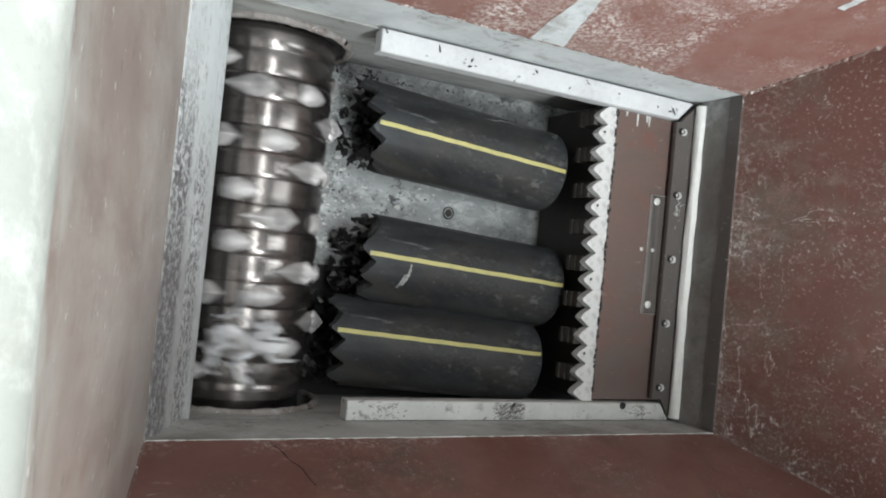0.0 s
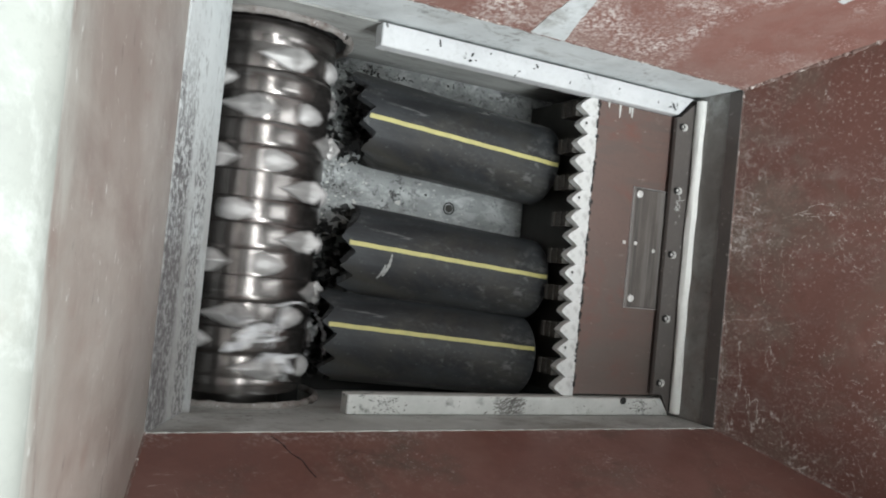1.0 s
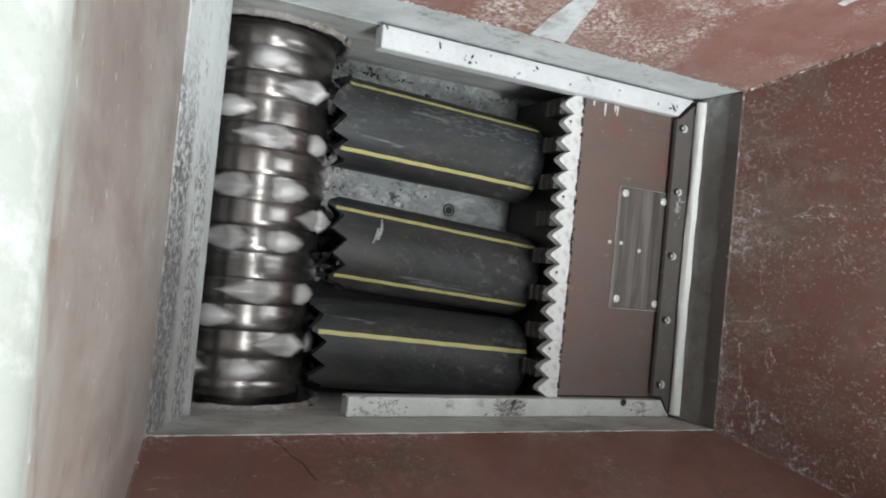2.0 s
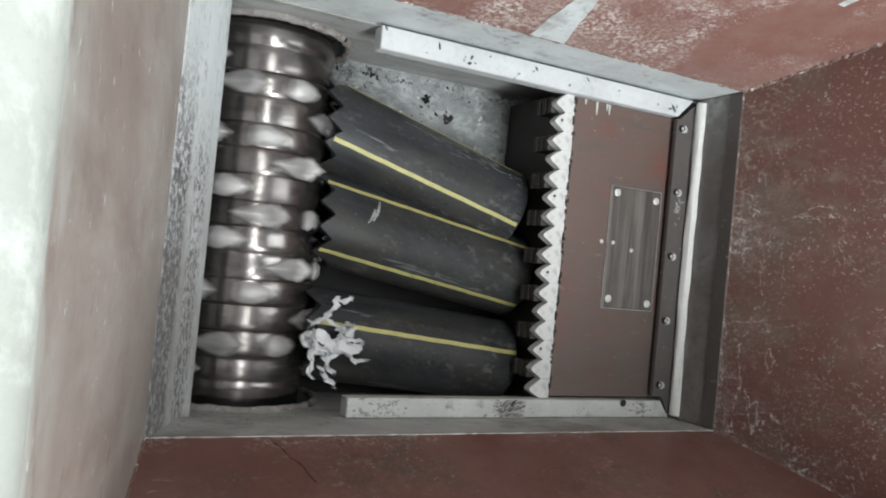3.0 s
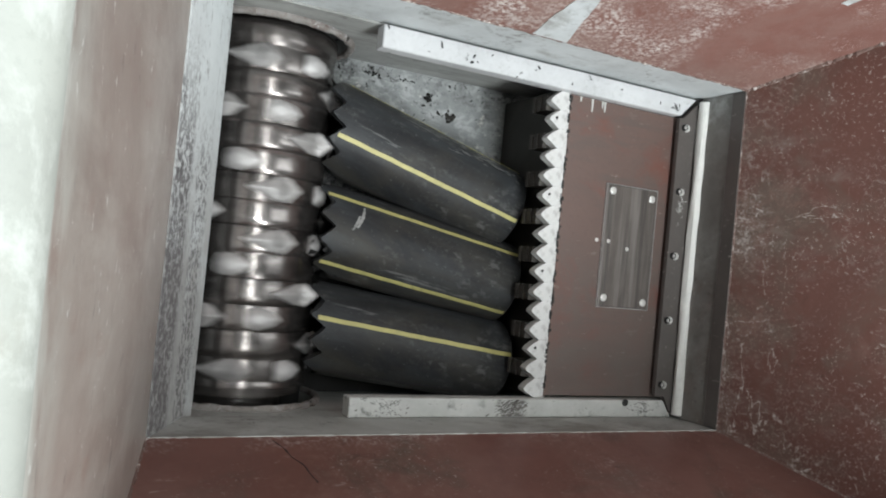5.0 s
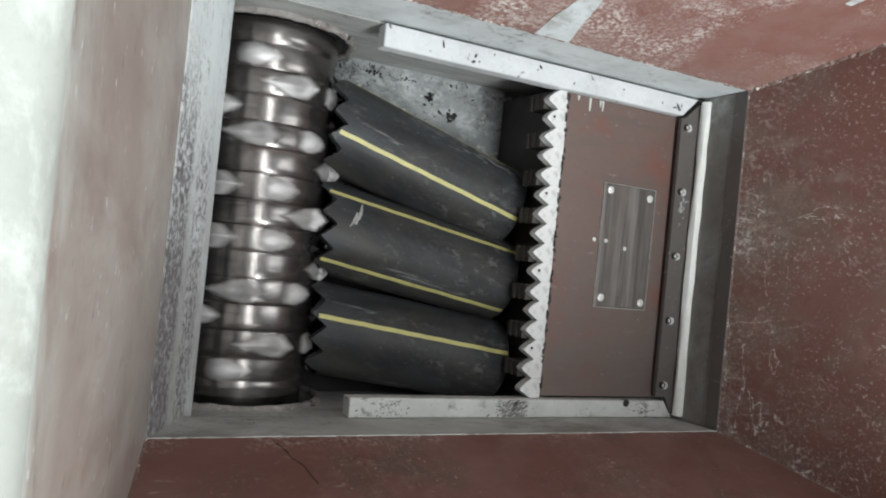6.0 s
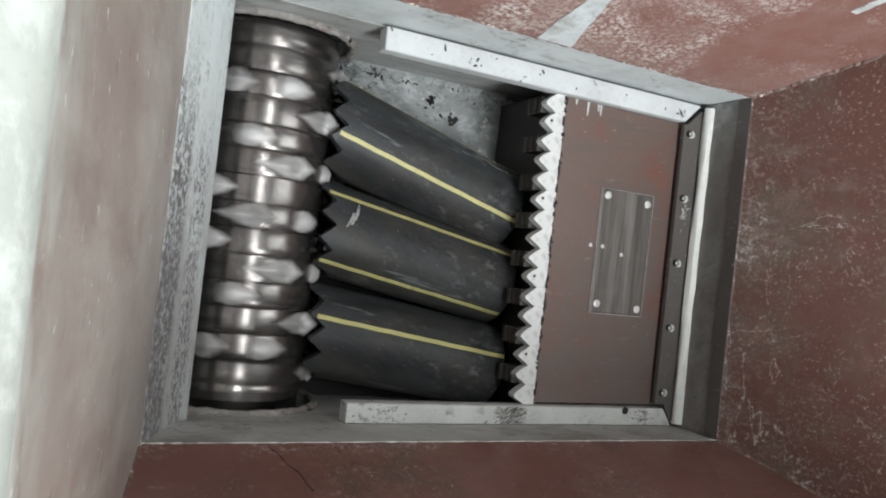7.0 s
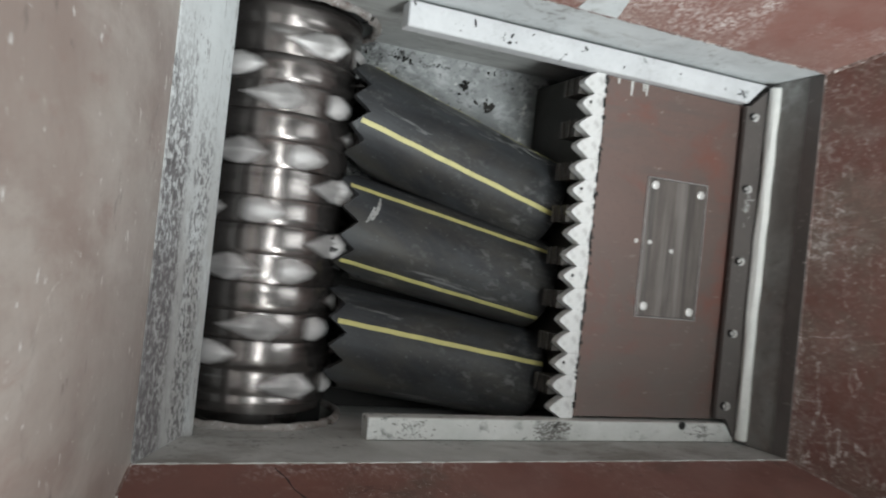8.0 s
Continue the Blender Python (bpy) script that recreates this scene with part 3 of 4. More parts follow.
for i in range(5):
    b = new("bolt", bolt_data)
    b.parent = retainer
    b.matrix_basis = pose(0.42, 0.30 - 0.15 * i, 0.0)
    d = new("bolt_hole", socket_data)
    d.parent = retainer
    d.matrix_basis = pose(0.4125, 0.3005 - 0.15 * i, 0.0)
scratches = bmesh.new()
rnd = random.Random(55)
for i in range(26):
    x, y, a, l = rnd.gauss(0.424, 0.007), rnd.gauss(0.112, 0.014), rnd.uniform(0, math.pi), rnd.uniform(0.002, 0.006)
    if not 0.402 < x < 0.440:
        continue
    c, si = math.cos(a) * l, math.sin(a) * l
    low, top = [[scratches.verts.new((x + u * c - v * si * 0.14, y + u * si + v * c * 0.14, z)) for u, v in ((-1, -1), (1, -1), (1, 1), (-1, 1))] for z in (-0.0005, 0.0003)]
    scratches.faces.new(top)
    for k in range(4):
        scratches.faces.new((low[k], low[(k + 1) % 4], top[(k + 1) % 4], top[k]))
tagged(part("scratch_marks", scratches, dusty_white, retainer, "pale scratches in the bar"), kind="stuff")
sealant = tagged(part("sealant_bead", bead([(0.459, 0.366, 0.012), (0.457, 0.0, 0.010), (0.459, -0.368, 0.012)], 0.0125, 9, 0.03, 12, 0.05), bead_white, None, "", True),
                 "thick white sealant bead along the frame", "sealant bead")


# ---- the ram ----
ram = thing("feed_ram", "red-brown steel feed ram with a toothed front edge", "feed ram")
PITCH, TEETH = 0.0415, 16
Y0 = 0.327 - PITCH / 2
part("top_plate", box(0.051, 0.95, -0.332, 0.326, -0.036, -0.022, 0.001), red_plate, ram, "worn red-brown painted top plate")
part("front_plate", box(0.062, 0.08, -0.345, 0.345, FLOOR + 0.004, -0.038, 0.002), dark_steel, ram, "near-black front plate")
part("body", box(0.081, 0.94, -0.33, 0.33, FLOOR + 0.004, -0.038), dark_steel, ram)
part("toothed_strip", prism([(0.027, Y0 + PITCH / 2), (0.0515, Y0 + PITCH / 2), (0.0515, Y0 - PITCH * 15.5), (0.027, Y0 - PITCH * 15.5)], -0.042, -0.0205, "z"), comb_white, ram, "bare worn steel strip")
tooth_meshes = []
for v in range(4):
    rv = random.Random(300 + v)
    j = lambda a: rv.uniform(-a, a)
    tooth = prism([(0.0440, 0.0205), (0.0440, -0.0205), (0.0268, -0.0205), (0.015 + j(0.002), -0.0125 + j(0.002)), (0.004 + j(0.002), -0.0055 + j(0.0015)), (0.0 + j(0.0015), j(0.002)), (0.005 + j(0.002), 0.0055 + j(0.0015)), (0.015 + j(0.002), 0.0125 + j(0.002)), (0.0268, 0.0205)],
                  -0.042, -0.0202, "z", 0.0010)
    tooth_meshes.append(mesh_of(tooth, "tooth", comb_white))
tooth_hole = mesh_of(bolt_mesh(0.0032, 0.0008, 0.5), "bolt_hole", black_hole)
block = bmesh.new()
for i in range(5):
    box(0.006 + (0.003 if i % 2 else 0), 0.06, -0.0165, 0.0165, -0.10 + 0.0113 * i, -0.0895 + 0.0113 * i, 0, block)
block_data = mesh_of(block, "ribbed_block", block_steel)
for i in range(TEETH):
    o = new("tooth", tooth_meshes[(i * 3 + i // 4) % 4])
    o.parent = ram
    o.matrix_basis = pose(random.uniform(-0.0015, 0.0015), Y0 - PITCH * i, 0)
    if i % 4 == 1:
        d = new("bolt_hole", tooth_hole)
        d.parent = o
        d.matrix_basis = pose(0.019, 0.003, -0.0203)
    if i % 2 == 0:
        o = new("ribbed_block", block_data)
        o.parent = ram
        o.matrix_basis = pose(0, Y0 - PITCH * i - 0.004, 0)
cover = part("cover_plate", prism([(0.173, -0.13), (0.319, -0.13), (0.319, 0.145), (0.173, 0.145)], -0.022, -0.018, "z", 0.0015), cover_steel, ram, "brushed grey cover plate with worn bands")
# a pale frame builds in the highlight along the cover's edge
rim = bmesh.new()
for x0, x1, y0, y1 in ((0.171, 0.1725, -0.132, 0.147), (0.3195, 0.321, -0.132, 0.147), (0.1726, 0.3194, -0.132, -0.1305), (0.1726, 0.3194, 0.1455, 0.147)):
    box(x0, x1, y0, y1, -0.0225, -0.0185, 0, rim)
part("edge_highlight", rim, holder_steel, cover, "thin pale frame standing for the highlight on the cover's edge")
seam = bmesh.new()
rnd = random.Random(17)
for i in range(90):
    y = rnd.uniform(-0.33, 0.325)
    x = 0.0525 + rnd.uniform(-0.003, 0.003)
    w, d = rnd.uniform(0.001, 0.003), rnd.uniform(0.001, 0.006)
    box(x - w, x + w, y - d, y + d, -0.024, -0.0198, 0, seam)
tagged(part("seam_specks", seam, black_hole, ram, "black specks along the seam of the toothed strip"), kind="stuff")
for x, y, l in ((0.112, 0.3255, 0.030), (0.140, 0.3250, 0.016), (0.147, 0.3250, 0.024), (0.080, 0.3255, 0.012)):
    drip = prism([(x - 0.003, y), (x + 0.003, y), (x + 0.0022, y - l * 0.6), (x + 0.0008, y - l), (x - 0.0012, y - l * 0.97), (x - 0.0022, y - l * 0.5)], -0.0225, -0.0213, "z")
    part("paint_drip", drip, dusty_white, ram, "white paint drip")
small_bolt = mesh_of(bolt_mesh(0.0085, 0.003, 0.3), "bolt", bolt_steel, True)
for x, y in ((0.188, 0.131), (0.303, 0.125), (0.188, -0.11), (0.303, -0.115)):
    o = new("bolt", small_bolt)
    o.parent = cover
    o.matrix_basis = pose(x, y, -0.018)
rivet = mesh_of(bolt_mesh(0.0045, 0.002, 0.3), "rivet", bolt_steel, True)
for x, y in ((0.158, 0.017), (0.188, 0.017), (0.243, 0.004)):
    o = new("rivet", rivet)
    o.parent = ram
    o.matrix_basis = pose(x, y, -0.018 if x > 0.175 else -0.022)

# ---- the rotor ----
RR = 0.148
ROWS, STEP = 14, 0.0506
rotor = thing("cutting_rotor", "polished steel shredder rotor set with rows of square knives", "rotor")
profile = [(0.10, -0.40), (0.10, -0.366), (RR - 0.012, -0.365), (RR - 0.012, -0.347), (RR, -0.346)]
for k in range(ROWS - 1, -1, -1):
    y = 0.346 - STEP * k
    low, dip = 0.003 * (k % 2), random.Random(900 + k).uniform(0.0012, 0.0045)
    profile += [(RR - low - dip, y - STEP * 0.48), (RR - low - 0.0006, y - STEP * 0.36), (RR - low, y - STEP * 0.16), (RR - low, y + STEP * 0.16), (RR - low - 0.0006, y + STEP * 0.36), (RR - low - dip * 0.6, y + STEP * 0.48)]
profile += [(RR, 0.3655), (RR - 0.010, 0.367), (0.10, 0.369), (0.10, 0.40)]
drum, rings = lathe(profile, 96)
drum.faces.new(rings[0])
drum.faces.new(rings[-1][::-1])
part("drum", drum, drum_steel, rotor, "", True)


def hull(points):
    bm = bmesh.new()
    for p in points:
        bm.verts.new(p)
    made = bmesh.ops.convex_hull(bm, input=list(bm.verts))
    bmesh.ops.delete(bm, geom=[v for v in bm.verts if not v.link_faces], context="VERTS")
    bmesh.ops.bevel(bm, geom=list(bm.edges), offset=0.0015, segments=1, affect="EDGES")
    return bm


# a square knife standing on its corner, its back leaning outwards, with a wedge-shaped seat behind and a gusset before it
KNIFE = Vector((0.0, 0, RR + 0.010))
UP, BACK = Vector((0.68, 0, 0.733)), Vector((-0.733, 0, 0.68))
ACROSS = Vector((0, 1, 0))
knife_points = [KNIFE + UP * u + ACROSS * w + BACK * b for u, w, b in (
    (0.0275, 0, 0), (-0.0275, 0, 0), (0, 0.0265, 0), (0, -0.0265, 0), (0.018, 0, 0.004), (-0.018, 0, 0.004), (0, 0.017, 0.004), (0, -0.017, 0.004),
    (0.022, 0, -0.016), (-0.02, 0, -0.016), (0, 0.020, -0.016), (0, -0.020, -0.016))]
knife_data = mesh_of(hull(knife_points), "knife", knife_steel)
holder_data = mesh_of(hull([(-0.080, 0, RR - 0.010), (-0.040, 0, RR + 0.005), (-0.014, 0.0235, RR + 0.001), (-0.014, -0.0235, RR + 0.001), (-0.040, 0.012, RR - 0.004), (-0.040, -0.012, RR - 0.004),
                            (0.010, 0.021, RR - 0.002), (0.010, -0.021, RR - 0.002), (0.020, 0, RR + 0.013), (0.040, 0, RR - 0.008), (-0.030, 0, RR - 0.03), (0.02, 0, RR - 0.03)]),
                      "knife_holder", holder_steel)
wedge_data = mesh_of(hull([(0.034, 0, RR - 0.001), (0.016, 0.014, RR + 0.002), (0.016, -0.014, RR + 0.002), (0.012, 0, RR + 0.010), (-0.014, 0.0235, RR), (-0.014, -0.0235, RR), (-0.016, 0.010, RR + 0.012),
                           (-0.016, -0.010, RR + 0.012), (-0.038, 0.018, RR - 0.004), (-0.038, -0.018, RR - 0.004), (-0.040, 0, RR + 0.004), (0.0, 0, RR - 0.03)]), "wedge_block", knife_steel)
knob_bm, knob_rings = lathe([(0.0125, 0.0), (0.0125, 0.0012), (0.0085, 0.0012), (0.0085, 0.0045), (0.0065, 0.006), (0.0035, 0.006), (0.003, 0.002)], 20, "z")
knob_bm.faces.new(knob_rings[-1])
knob_data = mesh_of(knob_bm, "knife_bolt", holder_steel, True)
for k in range(1, ROWS):
    for m in range(2):
        phase = 13 * abs(k - 7) + (90 if k % 2 else 0) + 180 * m
        turn = pose(0, 0.346 - STEP * k, 0, 0, phase, 0)
        h = new("knife_holder", holder_data)
        h.parent = rotor
        h.matrix_basis = turn
        o = new("knife", knife_data)
        o.parent = rotor
        o.matrix_basis = turn
        g = new("knife_bolt", knob_data)
        g.parent = o
        g.matrix_basis = Matrix.Translation(KNIFE + BACK * 0.0035) @ pose(0, 0, 0, 0, -47.2, 0)
        w = new("wedge_block", wedge_data)
        w.parent = rotor
        w.matrix_basis = pose(0, 0.346 - STEP * k, 0, 0, phase + 46, 0)

# ---- the pipes ----
RP, WALL = 0.097, 0.0175


def lying(far, y, yaw, roll, length):
    """The pose of a pipe on the floor whose ram-side end lies at far, y."""
    c, s = math.cos(radians(yaw)), math.sin(radians(yaw))
    return pose(far - c * length / 2, y - s * length / 2, FLOOR + RP + 0.001, roll, 0, yaw)


def tube(sections, n, end):
    """A thick-walled tube along x: sections of (radius, place) go round its wall; place None stands for the cut end, end(radius, k)."""
    bm, rows = bmesh.new(), []
    for r, x in sections:
        rows.append([bm.verts.new((end(r, k) if x is None else x, -r * math.sin(k * math.tau / n), r * math.cos(k * math.tau / n))) for k in range(n)])
    rows.append(rows[0])
    for r0, r1 in zip(rows, rows[1:]):
        for k in range(n):
            bm.faces.new((r0[k], r0[(k + 1) % n], r1[(k + 1) % n], r1[k]))
    return bm


def stripe_mesh(x0, x1, radius, a0, seed):
    sb, grid = bmesh.new(), []
    for i in range(13):
        x, row = x0 + (x1 - x0) * i / 12, []
        for rr in (radius - 0.002, radius + 0.0006):
            for da in (-2.7, -0.9, 0.9, 2.7):
                a = radians(a0 + da + 0.25 * math.sin(i * 1.7 + seed))
                row.append(sb.verts.new((x, -rr * math.sin(a), rr * math.cos(a))))
        grid.append(row)
    for r0, r1 in zip(grid, grid[1:]):
        for u in (4, 5, 6):
            sb.faces.new((r0[u], r0[u + 1], r1[u + 1], r1[u]))
        for u, v in ((0, 4), (3, 7)):
            sb.faces.new((r0[u], r0[v], r1[v], r1[u]))
    for row in (grid[0], grid[-1]):
        sb.faces.new((row[0], row[3], row[7], row[4]))
    return sb


def make_pipe(label, length, seed, cut_pose, stripes):
    """A pipe whose rotor end is notched by the rows of knives; the notched end slides back over the tube as the rotor eats it."""
    rnd = random.Random(seed)
    pipe = thing("plastic_pipe", label, "pipe", "pipes in the chamber")
    n = 240
    rough = [rnd.uniform(-0.0012, 0.0012) for _ in range(n)]

    def end(r, k):
        a = k * math.tau / n
        p = cut_pose @ Vector((-length / 2, -r * math.sin(a), r * math.cos(a)))
        axis = (cut_pose.to_3x3() @ Vector((1, 0, 0)))
        move = 0.0
        for _ in range(6):
            q = p + axis * move
            f = ((0.346 - q.y) / STEP) % 1
            notch = abs(f - 0.5) * 2
            radius, dz = 0.150 + 0.031 * notch, q.z - ROT[1]
            off = max(math.sqrt(max(radius ** 2 - dz ** 2, 0)), 0.110 + 0.032 * notch)
            move += (ROT[0] + off - q.x) / axis.x * 0.8
        return -length / 2 + move + rough[k]

    near = max(end(RP, k) for k in range(n))
    back = near + 0.20
    inner = RP - WALL
    sleeve = part("notched_end", tube([(RP, None)] + [(RP, near + 0.03 * i) for i in range(1, 6)] + [(RP - 0.0004, back), (inner - 0.0005, back), (inner - 0.0005, near + 0.05), (inner, None)], n, end),
                  pipe_black, pipe, "pipe end cut into points by the knives", True)
    start = near + 0.10
    part("tube", tube([(RP - 0.0007, start), (RP - 0.0007, (start + length / 2) / 2), (RP - 0.0007, length / 2 - 0.004), (RP - 0.004, length / 2), (inner, length / 2), (inner, start)], 120, None),
         pipe_black, pipe, "scuffed black plastic tube", True)
    for a0 in stripes:
        k = int(a0 / 360 * n)
        part("stripe", stripe_mesh(max(end(RP, (k + d) % n) for d in range(-2, 3)) + 0.002, back - 0.03, RP, a0, seed), stripe_yellow, sleeve, "yellow marking stripe")
        part("stripe", stripe_mesh(back - 0.12, length / 2 - 0.006, RP - 0.0007, a0, seed), stripe_yellow, pipe, "yellow marking stripe")
    tb = bmesh.new()
    for i in range(130):
        a = math.pi + max(-1.75, min(1.75, rnd.gauss(0, 1.05)))
        rr = RP * rnd.uniform(0.55, 0.97)
        c = Vector((near - 0.02 + rnd.uniform(-0.088, 0.010), -rr * math.sin(a), rr * math.cos(a)))
        vs = [tb.verts.new(c + Vector((rnd.uniform(-1, 1) * 1.2, rnd.uniform(-1, 1), rnd.uniform(-1, 1))).normalized() * rnd.uniform(0.005, 0.016)) for _ in range(6)]
        bmesh.ops.convex_hull(tb, input=vs)
    tagged(part("torn_edge", tb, torn_black, sleeve, "jagged torn black plastic edge"), kind="stuff")
    return pipe, sleeve


L1, L2, L3 = 0.482, 0.482, 0.482
PIPE_A = ((0, (0.188, 0.185, -4.4, 3)), (0.5, (0.181, 0.186, -4.3, 3)), (1, (0.165, 0.186, -4.1, 3)), (1.4, (0.145, 0.189, -3.6, 5)), (1.6, (0.137, 0.194, -1.8, 44)), (1.7, (0.133, 0.195, -1.6, 45)),
          (2.8, (0.089, 0.113, -13.2, 26)), (2.9, (0.085, 0.084, -14.8, 24.5)), (3, (0.082, 0.071, -15.6, 23)), (3.5, (0.079, 0.069, -15.9, 21)), (4.5, (0.073, 0.069, -16.0, 19)), (6, (0.068, 0.071, -16.4, 17)), (7, (0.062, 0.075, -16.4, 16)), (8, (0.057, 0.076, -16.4, 16)))
PIPE_B = ((0, (0.210, -0.094, -3.6, -5)), (0.5, (0.200, -0.092, -3.4, -5)), (1, (0.163, -0.091, -3.7, -6)), (1.2, (0.160, -0.085, -3.5, -40)), (1.5, (0.155, -0.079, -3.3, -43)), (1.7, (0.146, -0.079, -3.2, -43)),
          (2.8, (0.119, -0.080, -9.6, -49)), (3, (0.116, -0.081, -10.1, -44)), (3.5, (0.112, -0.081, -10.5, -44)), (4.0, (0.097, -0.093, -10.3, -44)), (4.5, (0.086, -0.102, -10.2, -44)), (6, (0.071, -0.097, -10.4, -44)), (7, (0.064, -0.093, -10.7, -44)), (8, (0.058, -0.093, -10.7, -44)))
PIPE_C = ((0, (0.168, -0.276, -3.7, -16)), (1, (0.148, -0.275, -3.5, -16)), (1.5, (0.140, -0.279, -2.0, -16)), (3, (0.098, -0.284, -5.6, -17.5)), (3.5, (0.095, -0.285, -6.6, -16.5)), (4.5, (0.084, -0.286, -7.4, -14.5)), (6, (0.068, -0.286, -7.5, -17)),
          (7, (0.059, -0.285, -7.9, -19.5)), (8, (0.052, -0.285, -7.9, -20.5)))
pipe_a, end_a = make_pipe("black plastic pipe with yellow stripes, beside the north wall", L1, 1, lying(*PIPE_A[-1][1], L1), (0, 180, 270))
pipe_b, end_b = make_pipe("black plastic pipe with yellow stripes, in the middle", L2, 2, lying(*PIPE_B[-1][1], L2), (0, 90, 180))
pipe_c, end_c = make_pipe("black plastic pipe with yellow stripes, beside the south wall", L3, 3, lying(*PIPE_C[-1][1], L3), (0, 180))


# ---- shredded plastic film wound on the rotor ----
def make_film(seed, strips, y_mid):
    rnd = random.Random(seed)
    film = thing("plastic_film", "tangle of shredded white plastic film on the rotor", "plastic film", "film scraps")
    for i in range(strips):
        bm = bmesh.new()
        phi, y = rnd.uniform(-44, -8), y_mid + rnd.gauss(0, 0.034)
        heading, lift = rnd.uniform(-1.0, 1.0), rnd.uniform(0.004, 0.02)
        width = rnd.uniform(0.004, 0.013) if i % 4 else rnd.uniform(0.016, 0.030)
        rows = []
        n = rnd.randint(7, 14)
        for j in range(n):
            heading = (heading + rnd.uniform(-0.8, 0.8)) * 0.95
            phi += 3.2 * math.cos(heading)
            y += 0.008 * math.sin(heading)
            y = min(max(y, -0.335), y_mid + 0.09)
            lift = min(max(lift + rnd.uniform(-0.006, 0.007), 0.004), 0.040)
            w = width * (0.15 + 0.85 * math.sin(math.pi * (j + 0.7) / (n + 0.4)))
            row = []
            for k in range(5):
                side = (k - 2) / 2 * (rnd.uniform(0.6, 1.35) if k in (0, 4) else 1)
                r = RR + lift + rnd.uniform(-0.005, 0.006)
                a = radians(phi - side * w * math.sin(heading) * 180 + rnd.uniform(-0.8, 0.8))
                row.append([bm.verts.new(((r + t) * math.sin(a), y + side * w * math.cos(heading) * 0.5, (r + t) * math.cos(a))) for t in (0, 0.0011)])
            rows.append(row)
        for r0, r1 in zip(rows, rows[1:]):
            for k in range(4):
                for t in (0, 1):
                    bm.faces.new((r0[k][t], r0[k + 1][t], r1[k + 1][t], r1[k][t]))
            for k in (0, 4):
                bm.faces.new((r0[k][0], r1[k][0], r1[k][1], r0[k][1]))
        for row in (rows[0], rows[-1]):
            for k in range(4):
                bm.faces.new((row[k][0], row[k + 1][0], row[k + 1][1], row[k][1]))
        part("strip", bm, film_white, film, "", True)
    return film


film_a = make_film(3, 20, -0.240)
film_b = make_film(8, 10, -0.270)


# ---- crumbs of shredded plastic on the floor ----
crumbs = bmesh.new()
rnd = random.Random(21)
for i in range(300):
    if i < 190:
        x, y = -0.36 + abs(rnd.gauss(0, 0.05)), rnd.uniform(0.02, 0.36)
    elif i < 240:
        x, y = rnd.uniform(-0.36, 0.05), 0.368 - abs(rnd.gauss(0, 0.018))
    else:
        x, y = rnd.uniform(-0.36, 0.2), rnd.uniform(-0.36, 0.36)
    r = rnd.uniform(0.0012, 0.0045) * (1.6 if rnd.random() < 0.1 else 1)
    c = Vector((x, y, FLOOR + r * 0.5))
    vs = [crumbs.verts.new(c + Vector((rnd.uniform(-1, 1), rnd.uniform(-1, 1), rnd.uniform(-0.6, 0.8))) * r) for _ in range(4)]
    for f in ((0, 1, 2), (0, 1, 3), (0, 2, 3), (1, 2, 3)):
        crumbs.faces.new([vs[k] for k in f])
tagged(part("plastic_crumbs", crumbs, torn_black), "black plastic crumbs scattered over the steel floor", "crumbs", "", "stuff")


flakes = bmesh.new()
rnd = random.Random(22)
for i in range(170):
    x, y = (-0.36 + abs(rnd.gauss(0, 0.055)), rnd.uniform(-0.05, 0.34)) if i < 120 else (rnd.uniform(-0.3, 0.12), rnd.uniform(0.0, 0.36))
    r, a = rnd.uniform(0.0012, 0.004) * (2.0 if rnd.random() < 0.08 else 1), rnd.uniform(0, math.tau)
    ring = [(x + r * rnd.uniform(0.6, 1.8) * math.cos(a + k * 1.2566), y + r * rnd.uniform(0.4, 1.0) * math.sin(a + k * 1.2566)) for k in range(5)]
    tilt = rnd.uniform(0, 0.0015)
    low, top = [[flakes.verts.new((px, py, FLOOR + h + tilt * (k % 2))) for k, (px, py) in enumerate(ring)] for h in (0.0002, 0.0009)]
    flakes.faces.new(top)
    for k in range(5):
        flakes.faces.new((low[k], low[(k + 1) % 5], top[(k + 1) % 5], top[k]))
tagged(part("paint_flakes", flakes, bead_white), "pale paint flakes scattered over the steel floor", "flakes", "", "stuff")


# a band of pale scuffs along the pipe by the north wall
band = bmesh.new()
rnd = random.Random(131)
for i in range(90):
    x, a = rnd.uniform(-0.10, 0.225), radians(-70 + rnd.gauss(0, 8))
    u, w = rnd.uniform(0.002, 0.012), rnd.uniform(0.0003, 0.0009)
    low, top = [[band.verts.new((x + du * rnd.uniform(0.6, 1.2), -rr * math.sin(a + dv / RP), rr * math.cos(a + dv / RP))) for du, dv in ((-u, 0), (-u * 0.3, -w), (u * 0.8, -w * 0.6), (u, w * 0.3), (u * 0.2, w), (-u * 0.6, w * 0.8))]
                for rr in (RP - 0.001, RP + 0.0003)]
    band.faces.new(top)
    for k in range(6):
        band.faces.new((low[k], low[(k + 1) % 6], top[(k + 1) % 6], top[k]))
tagged(part("scuffed_band", band, scuff_grey, pipe_a, "pale scuffs along the black tube"), kind="stuff")

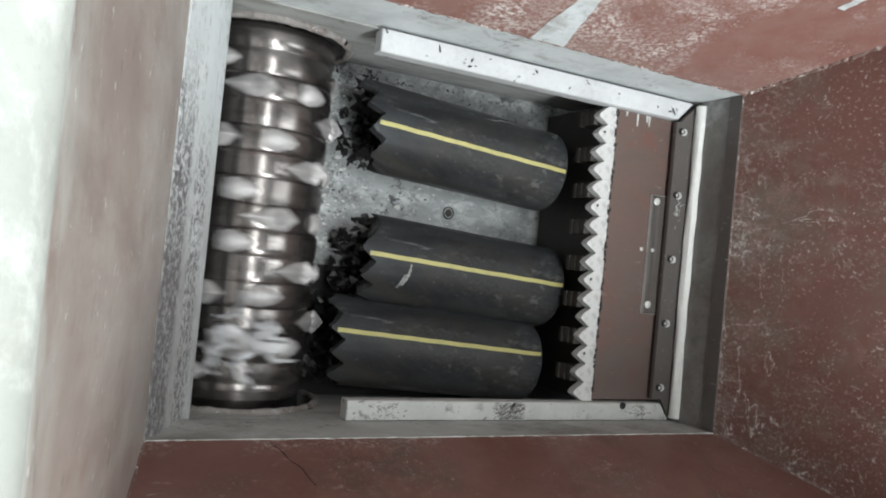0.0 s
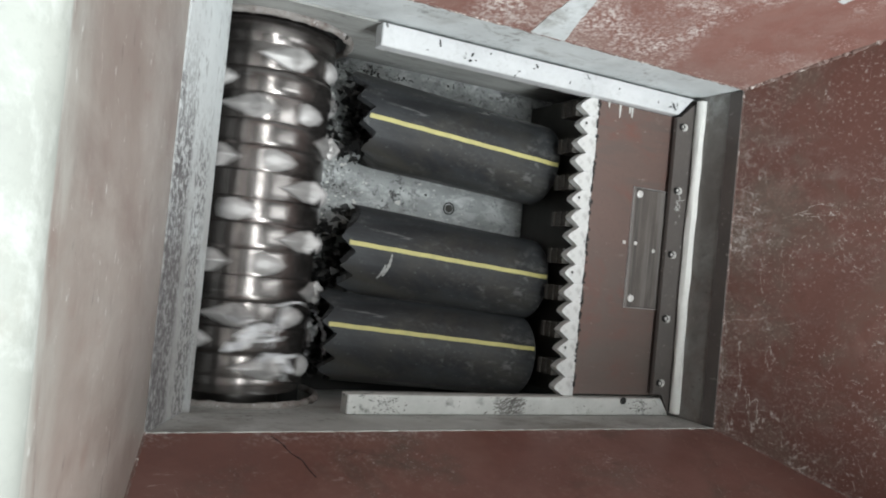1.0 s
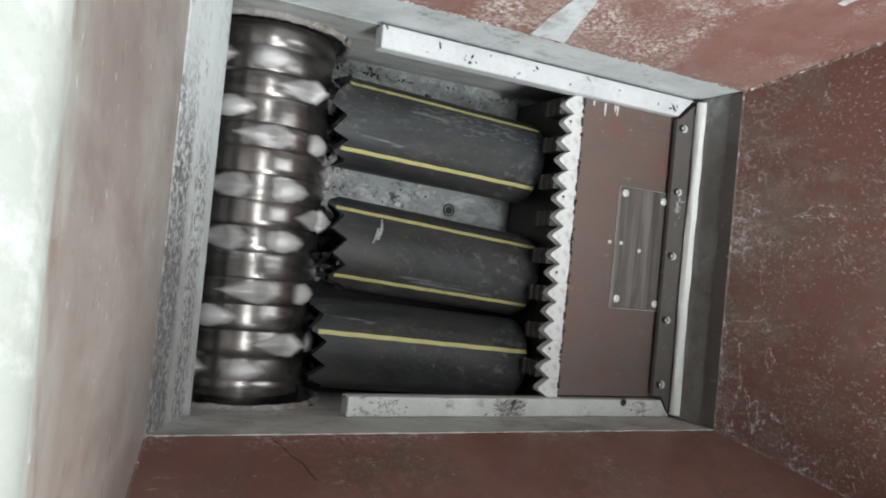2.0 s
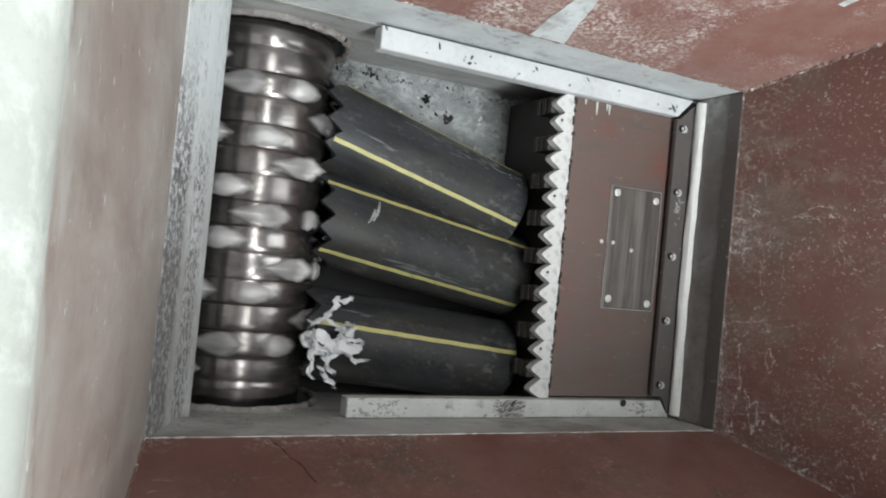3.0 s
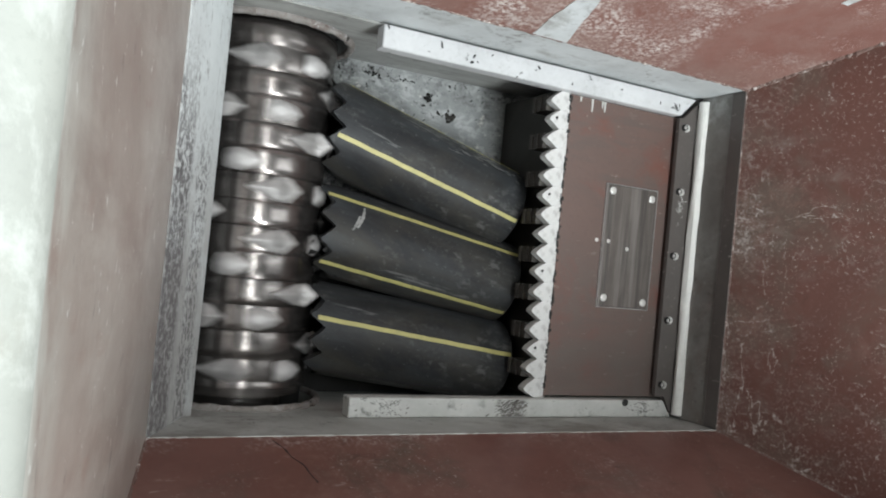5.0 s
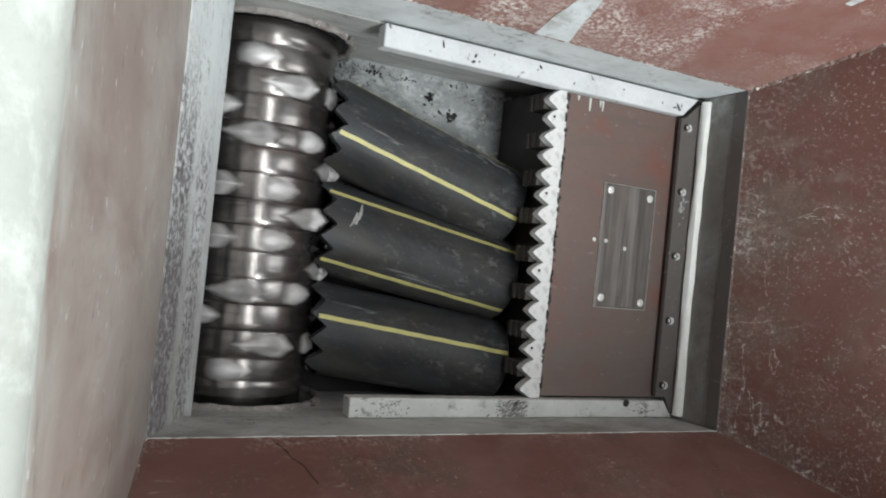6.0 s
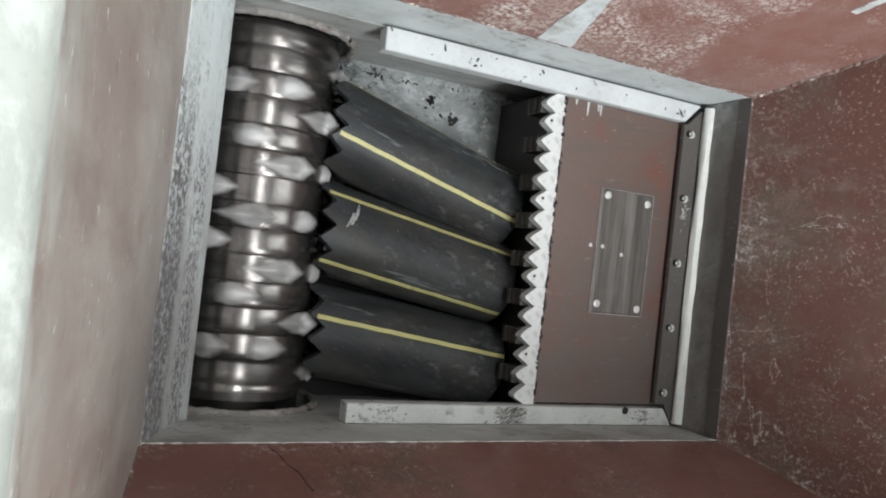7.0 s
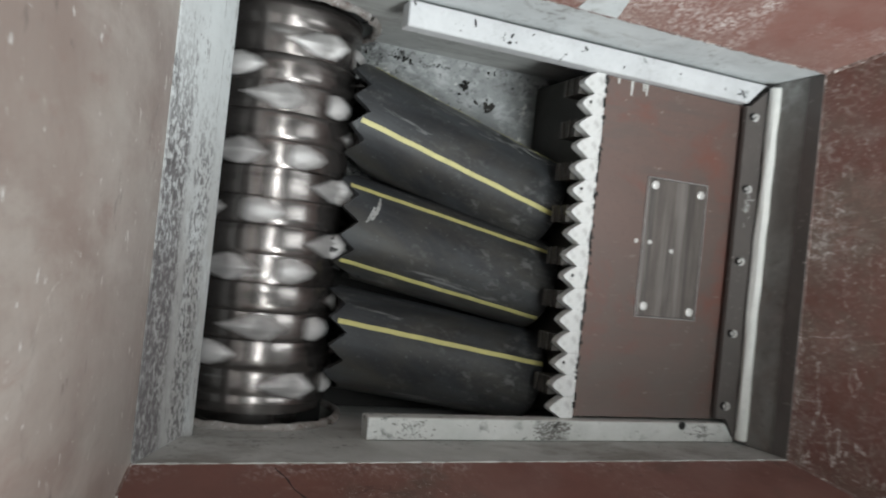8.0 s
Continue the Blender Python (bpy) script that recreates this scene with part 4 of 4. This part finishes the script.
# pale scuffs on the middle pipe
for x, a0, a1 in ((0.080, 6, 36), (0.070, 20, 40)):
    sc = bmesh.new()
    prev = None
    for i in range(15):
        a = radians(a0 + (a1 - a0) * i / 14)
        px, w = -L2 / 2 + x - 0.010 * (i / 14) ** 2, 0.0024 * (0.4 + math.sin(math.pi * (i + 0.5) / 15)) * (1 + 0.4 * math.sin(i * 2.1))
        row = [sc.verts.new((px + dx, -rr * math.sin(a), rr * math.cos(a))) for rr in (RP - 0.001, RP + 0.0007) for dx in (-w, w)]
        if prev:
            for u, v in ((2, 3), (0, 2), (1, 3)):
                sc.faces.new((prev[u], prev[v], row[v], row[u]))
        prev = row
    part("scuff_mark", sc, scuff_white, pipe_b, "pale scuff on the black tube")

# ---- floor dents as dark lumps, grime crusts, a peeling flake by the north wall ----
def clot(x, y, long, wide, turn, height, seed, material, label):
    rb = random.Random(seed)
    bm = bmesh.new()
    c, si = math.cos(radians(turn)), math.sin(radians(turn))
    for i in range(16):
        u, v = rb.gauss(0, long * 0.45), rb.gauss(0, wide * 0.45)
        r = rb.uniform(0.3, 0.6) * wide
        mid = Vector((x + u * c - v * si, y + u * si + v * c, FLOOR))
        vs = [bm.verts.new(mid + Vector((rb.uniform(-r, r), rb.uniform(-r, r), rb.uniform(0, height)))) for _ in range(8)]
        bmesh.ops.convex_hull(bm, input=vs)
    tagged(part("floor_lump", bm, material), label, "grime", "clots on the floor")


clot(-0.102, 0.322, 0.016, 0.010, 70, 0.006, 61, shade_grime_black, "black lump standing for a dent in the steel floor")
clot(-0.041, 0.284, 0.020, 0.014, 10, 0.004, 62, dark_steel, "dark lump standing for a dent in the scraped steel floor")
clot(0.048, 0.292, 0.018, 0.007, 75, 0.005, 63, bead_white, "pale flake of peeling paint on the floor")
clot(-0.250, 0.350, 0.030, 0.006, 0, 0.005, 64, shade_grime_black, "black crust of grime along the chamber wall")
clot(-0.165, 0.349, 0.040, 0.005, 0, 0.004, 65, shade_grime_black, "black crust of grime along the chamber wall")

# ---- a hexagon bolt in the floor ----
floor_bolt = thing("floor_bolt", "dark hexagon bolt sunk in the scraped floor", "bolt")
part("head", prism([(0.0105 * math.cos(k * math.tau / 6 + 0.3), 0.0105 * math.sin(k * math.tau / 6 + 0.3)) for k in range(6)], 0.0, 0.003, "z", 0.001), dark_steel, floor_bolt)
# a black ring paints the shaded recess round the bolt
ring, rr = lathe([(0.0155, 0.0), (0.0155, 0.0012), (0.0125, 0.0014), (0.0125, 0.0)], 24, "z")
part("recess_ring", ring, black_hole, floor_bolt, "black ring standing for the shaded recess round the bolt")
floor_bolt.matrix_basis = pose(-0.015, 0.063, FLOOR)


def motions():
    walk(ram, [(t, pose(x, 0, 0)) for t, x in (
        (0, 0.186), (0.5, 0.159), (1, 0.133), (1.5, 0.109), (3, 0.068), (3.5, 0.061), (4, 0.054), (4.5, 0.051), (6, 0.037), (6.5, 0.030), (7, 0.025), (7.5, 0.019), (8, 0.012))])
    turns = [0.5 + 49.2 * (i - 72) if i >= 15 else 0.5 - 49.2 * 57 - 46.3 * (15 - i) for i in range(81)]
    walk(rotor, [(i / 10, pose(ROT[0], 0, ROT[1], 0, a, 0)) for i, a in enumerate(turns)])
    for pipe, rows, length, sleeve, early in ((pipe_a, PIPE_A, L1, end_a, -0.033), (pipe_b, PIPE_B, L2, end_b, -0.038), (pipe_c, PIPE_C, L3, end_c, -0.064)):
        walk(pipe, [(t, lying(*row, length)) for t, row in rows])
        last = rows[-1][1][0]
        at_rotor = [(t, pose(last - row[0], 0, 0)) for t, row in rows if t >= 2.8]
        walk(sleeve, [(0, pose(early, 0, 0)), (1.7, pose(early, 0, 0))] + at_rotor)
    wound = [(i / 10, 10 + 46.5 * i, 0.0) for i in range(18)] + [(1.7 + i / 10, 800.5 + 28.1 * i, 0.0) for i in range(1, 11)]
    wound += [(2.8, 1112, 0.145), (2.9, 1113, 0.12), (3.0, 1116, 0.09), (3.1, 1123, 0.065), (3.2, 1134, 0.035), (3.3, 1160, 0.0), (3.4, 1210, 0.0), (3.5, 1265, 0.0), (3.6, 1322, 0.0), (3.7, 1380, 0.0),
              (3.8, 1437, 0.0), (3.9, 1470, 0.02), (4.0, 1488, 0.065), (4.1, 1498, 0.10), (4.2, 1512, 0.06), (4.3, 1545, 0.0), (4.4, 1590, 0.0), (4.5, 1620, 0.0), (8.0, 1621, 0.0)]
    walk(film_a, [(t, pose(ROT[0] + out, 0, ROT[1] + out * 0.45, 0, a, 0)) for t, a, out in wound])
    walk(film_b, [(t, pose(ROT[0], 0, ROT[1], 0, a, 0)) for t, a in [(i / 10, -85 + 46.5 * i) for i in range(18)] + [(1.8, 740), (2.2, 900), (8.0, 901)]])


motions()
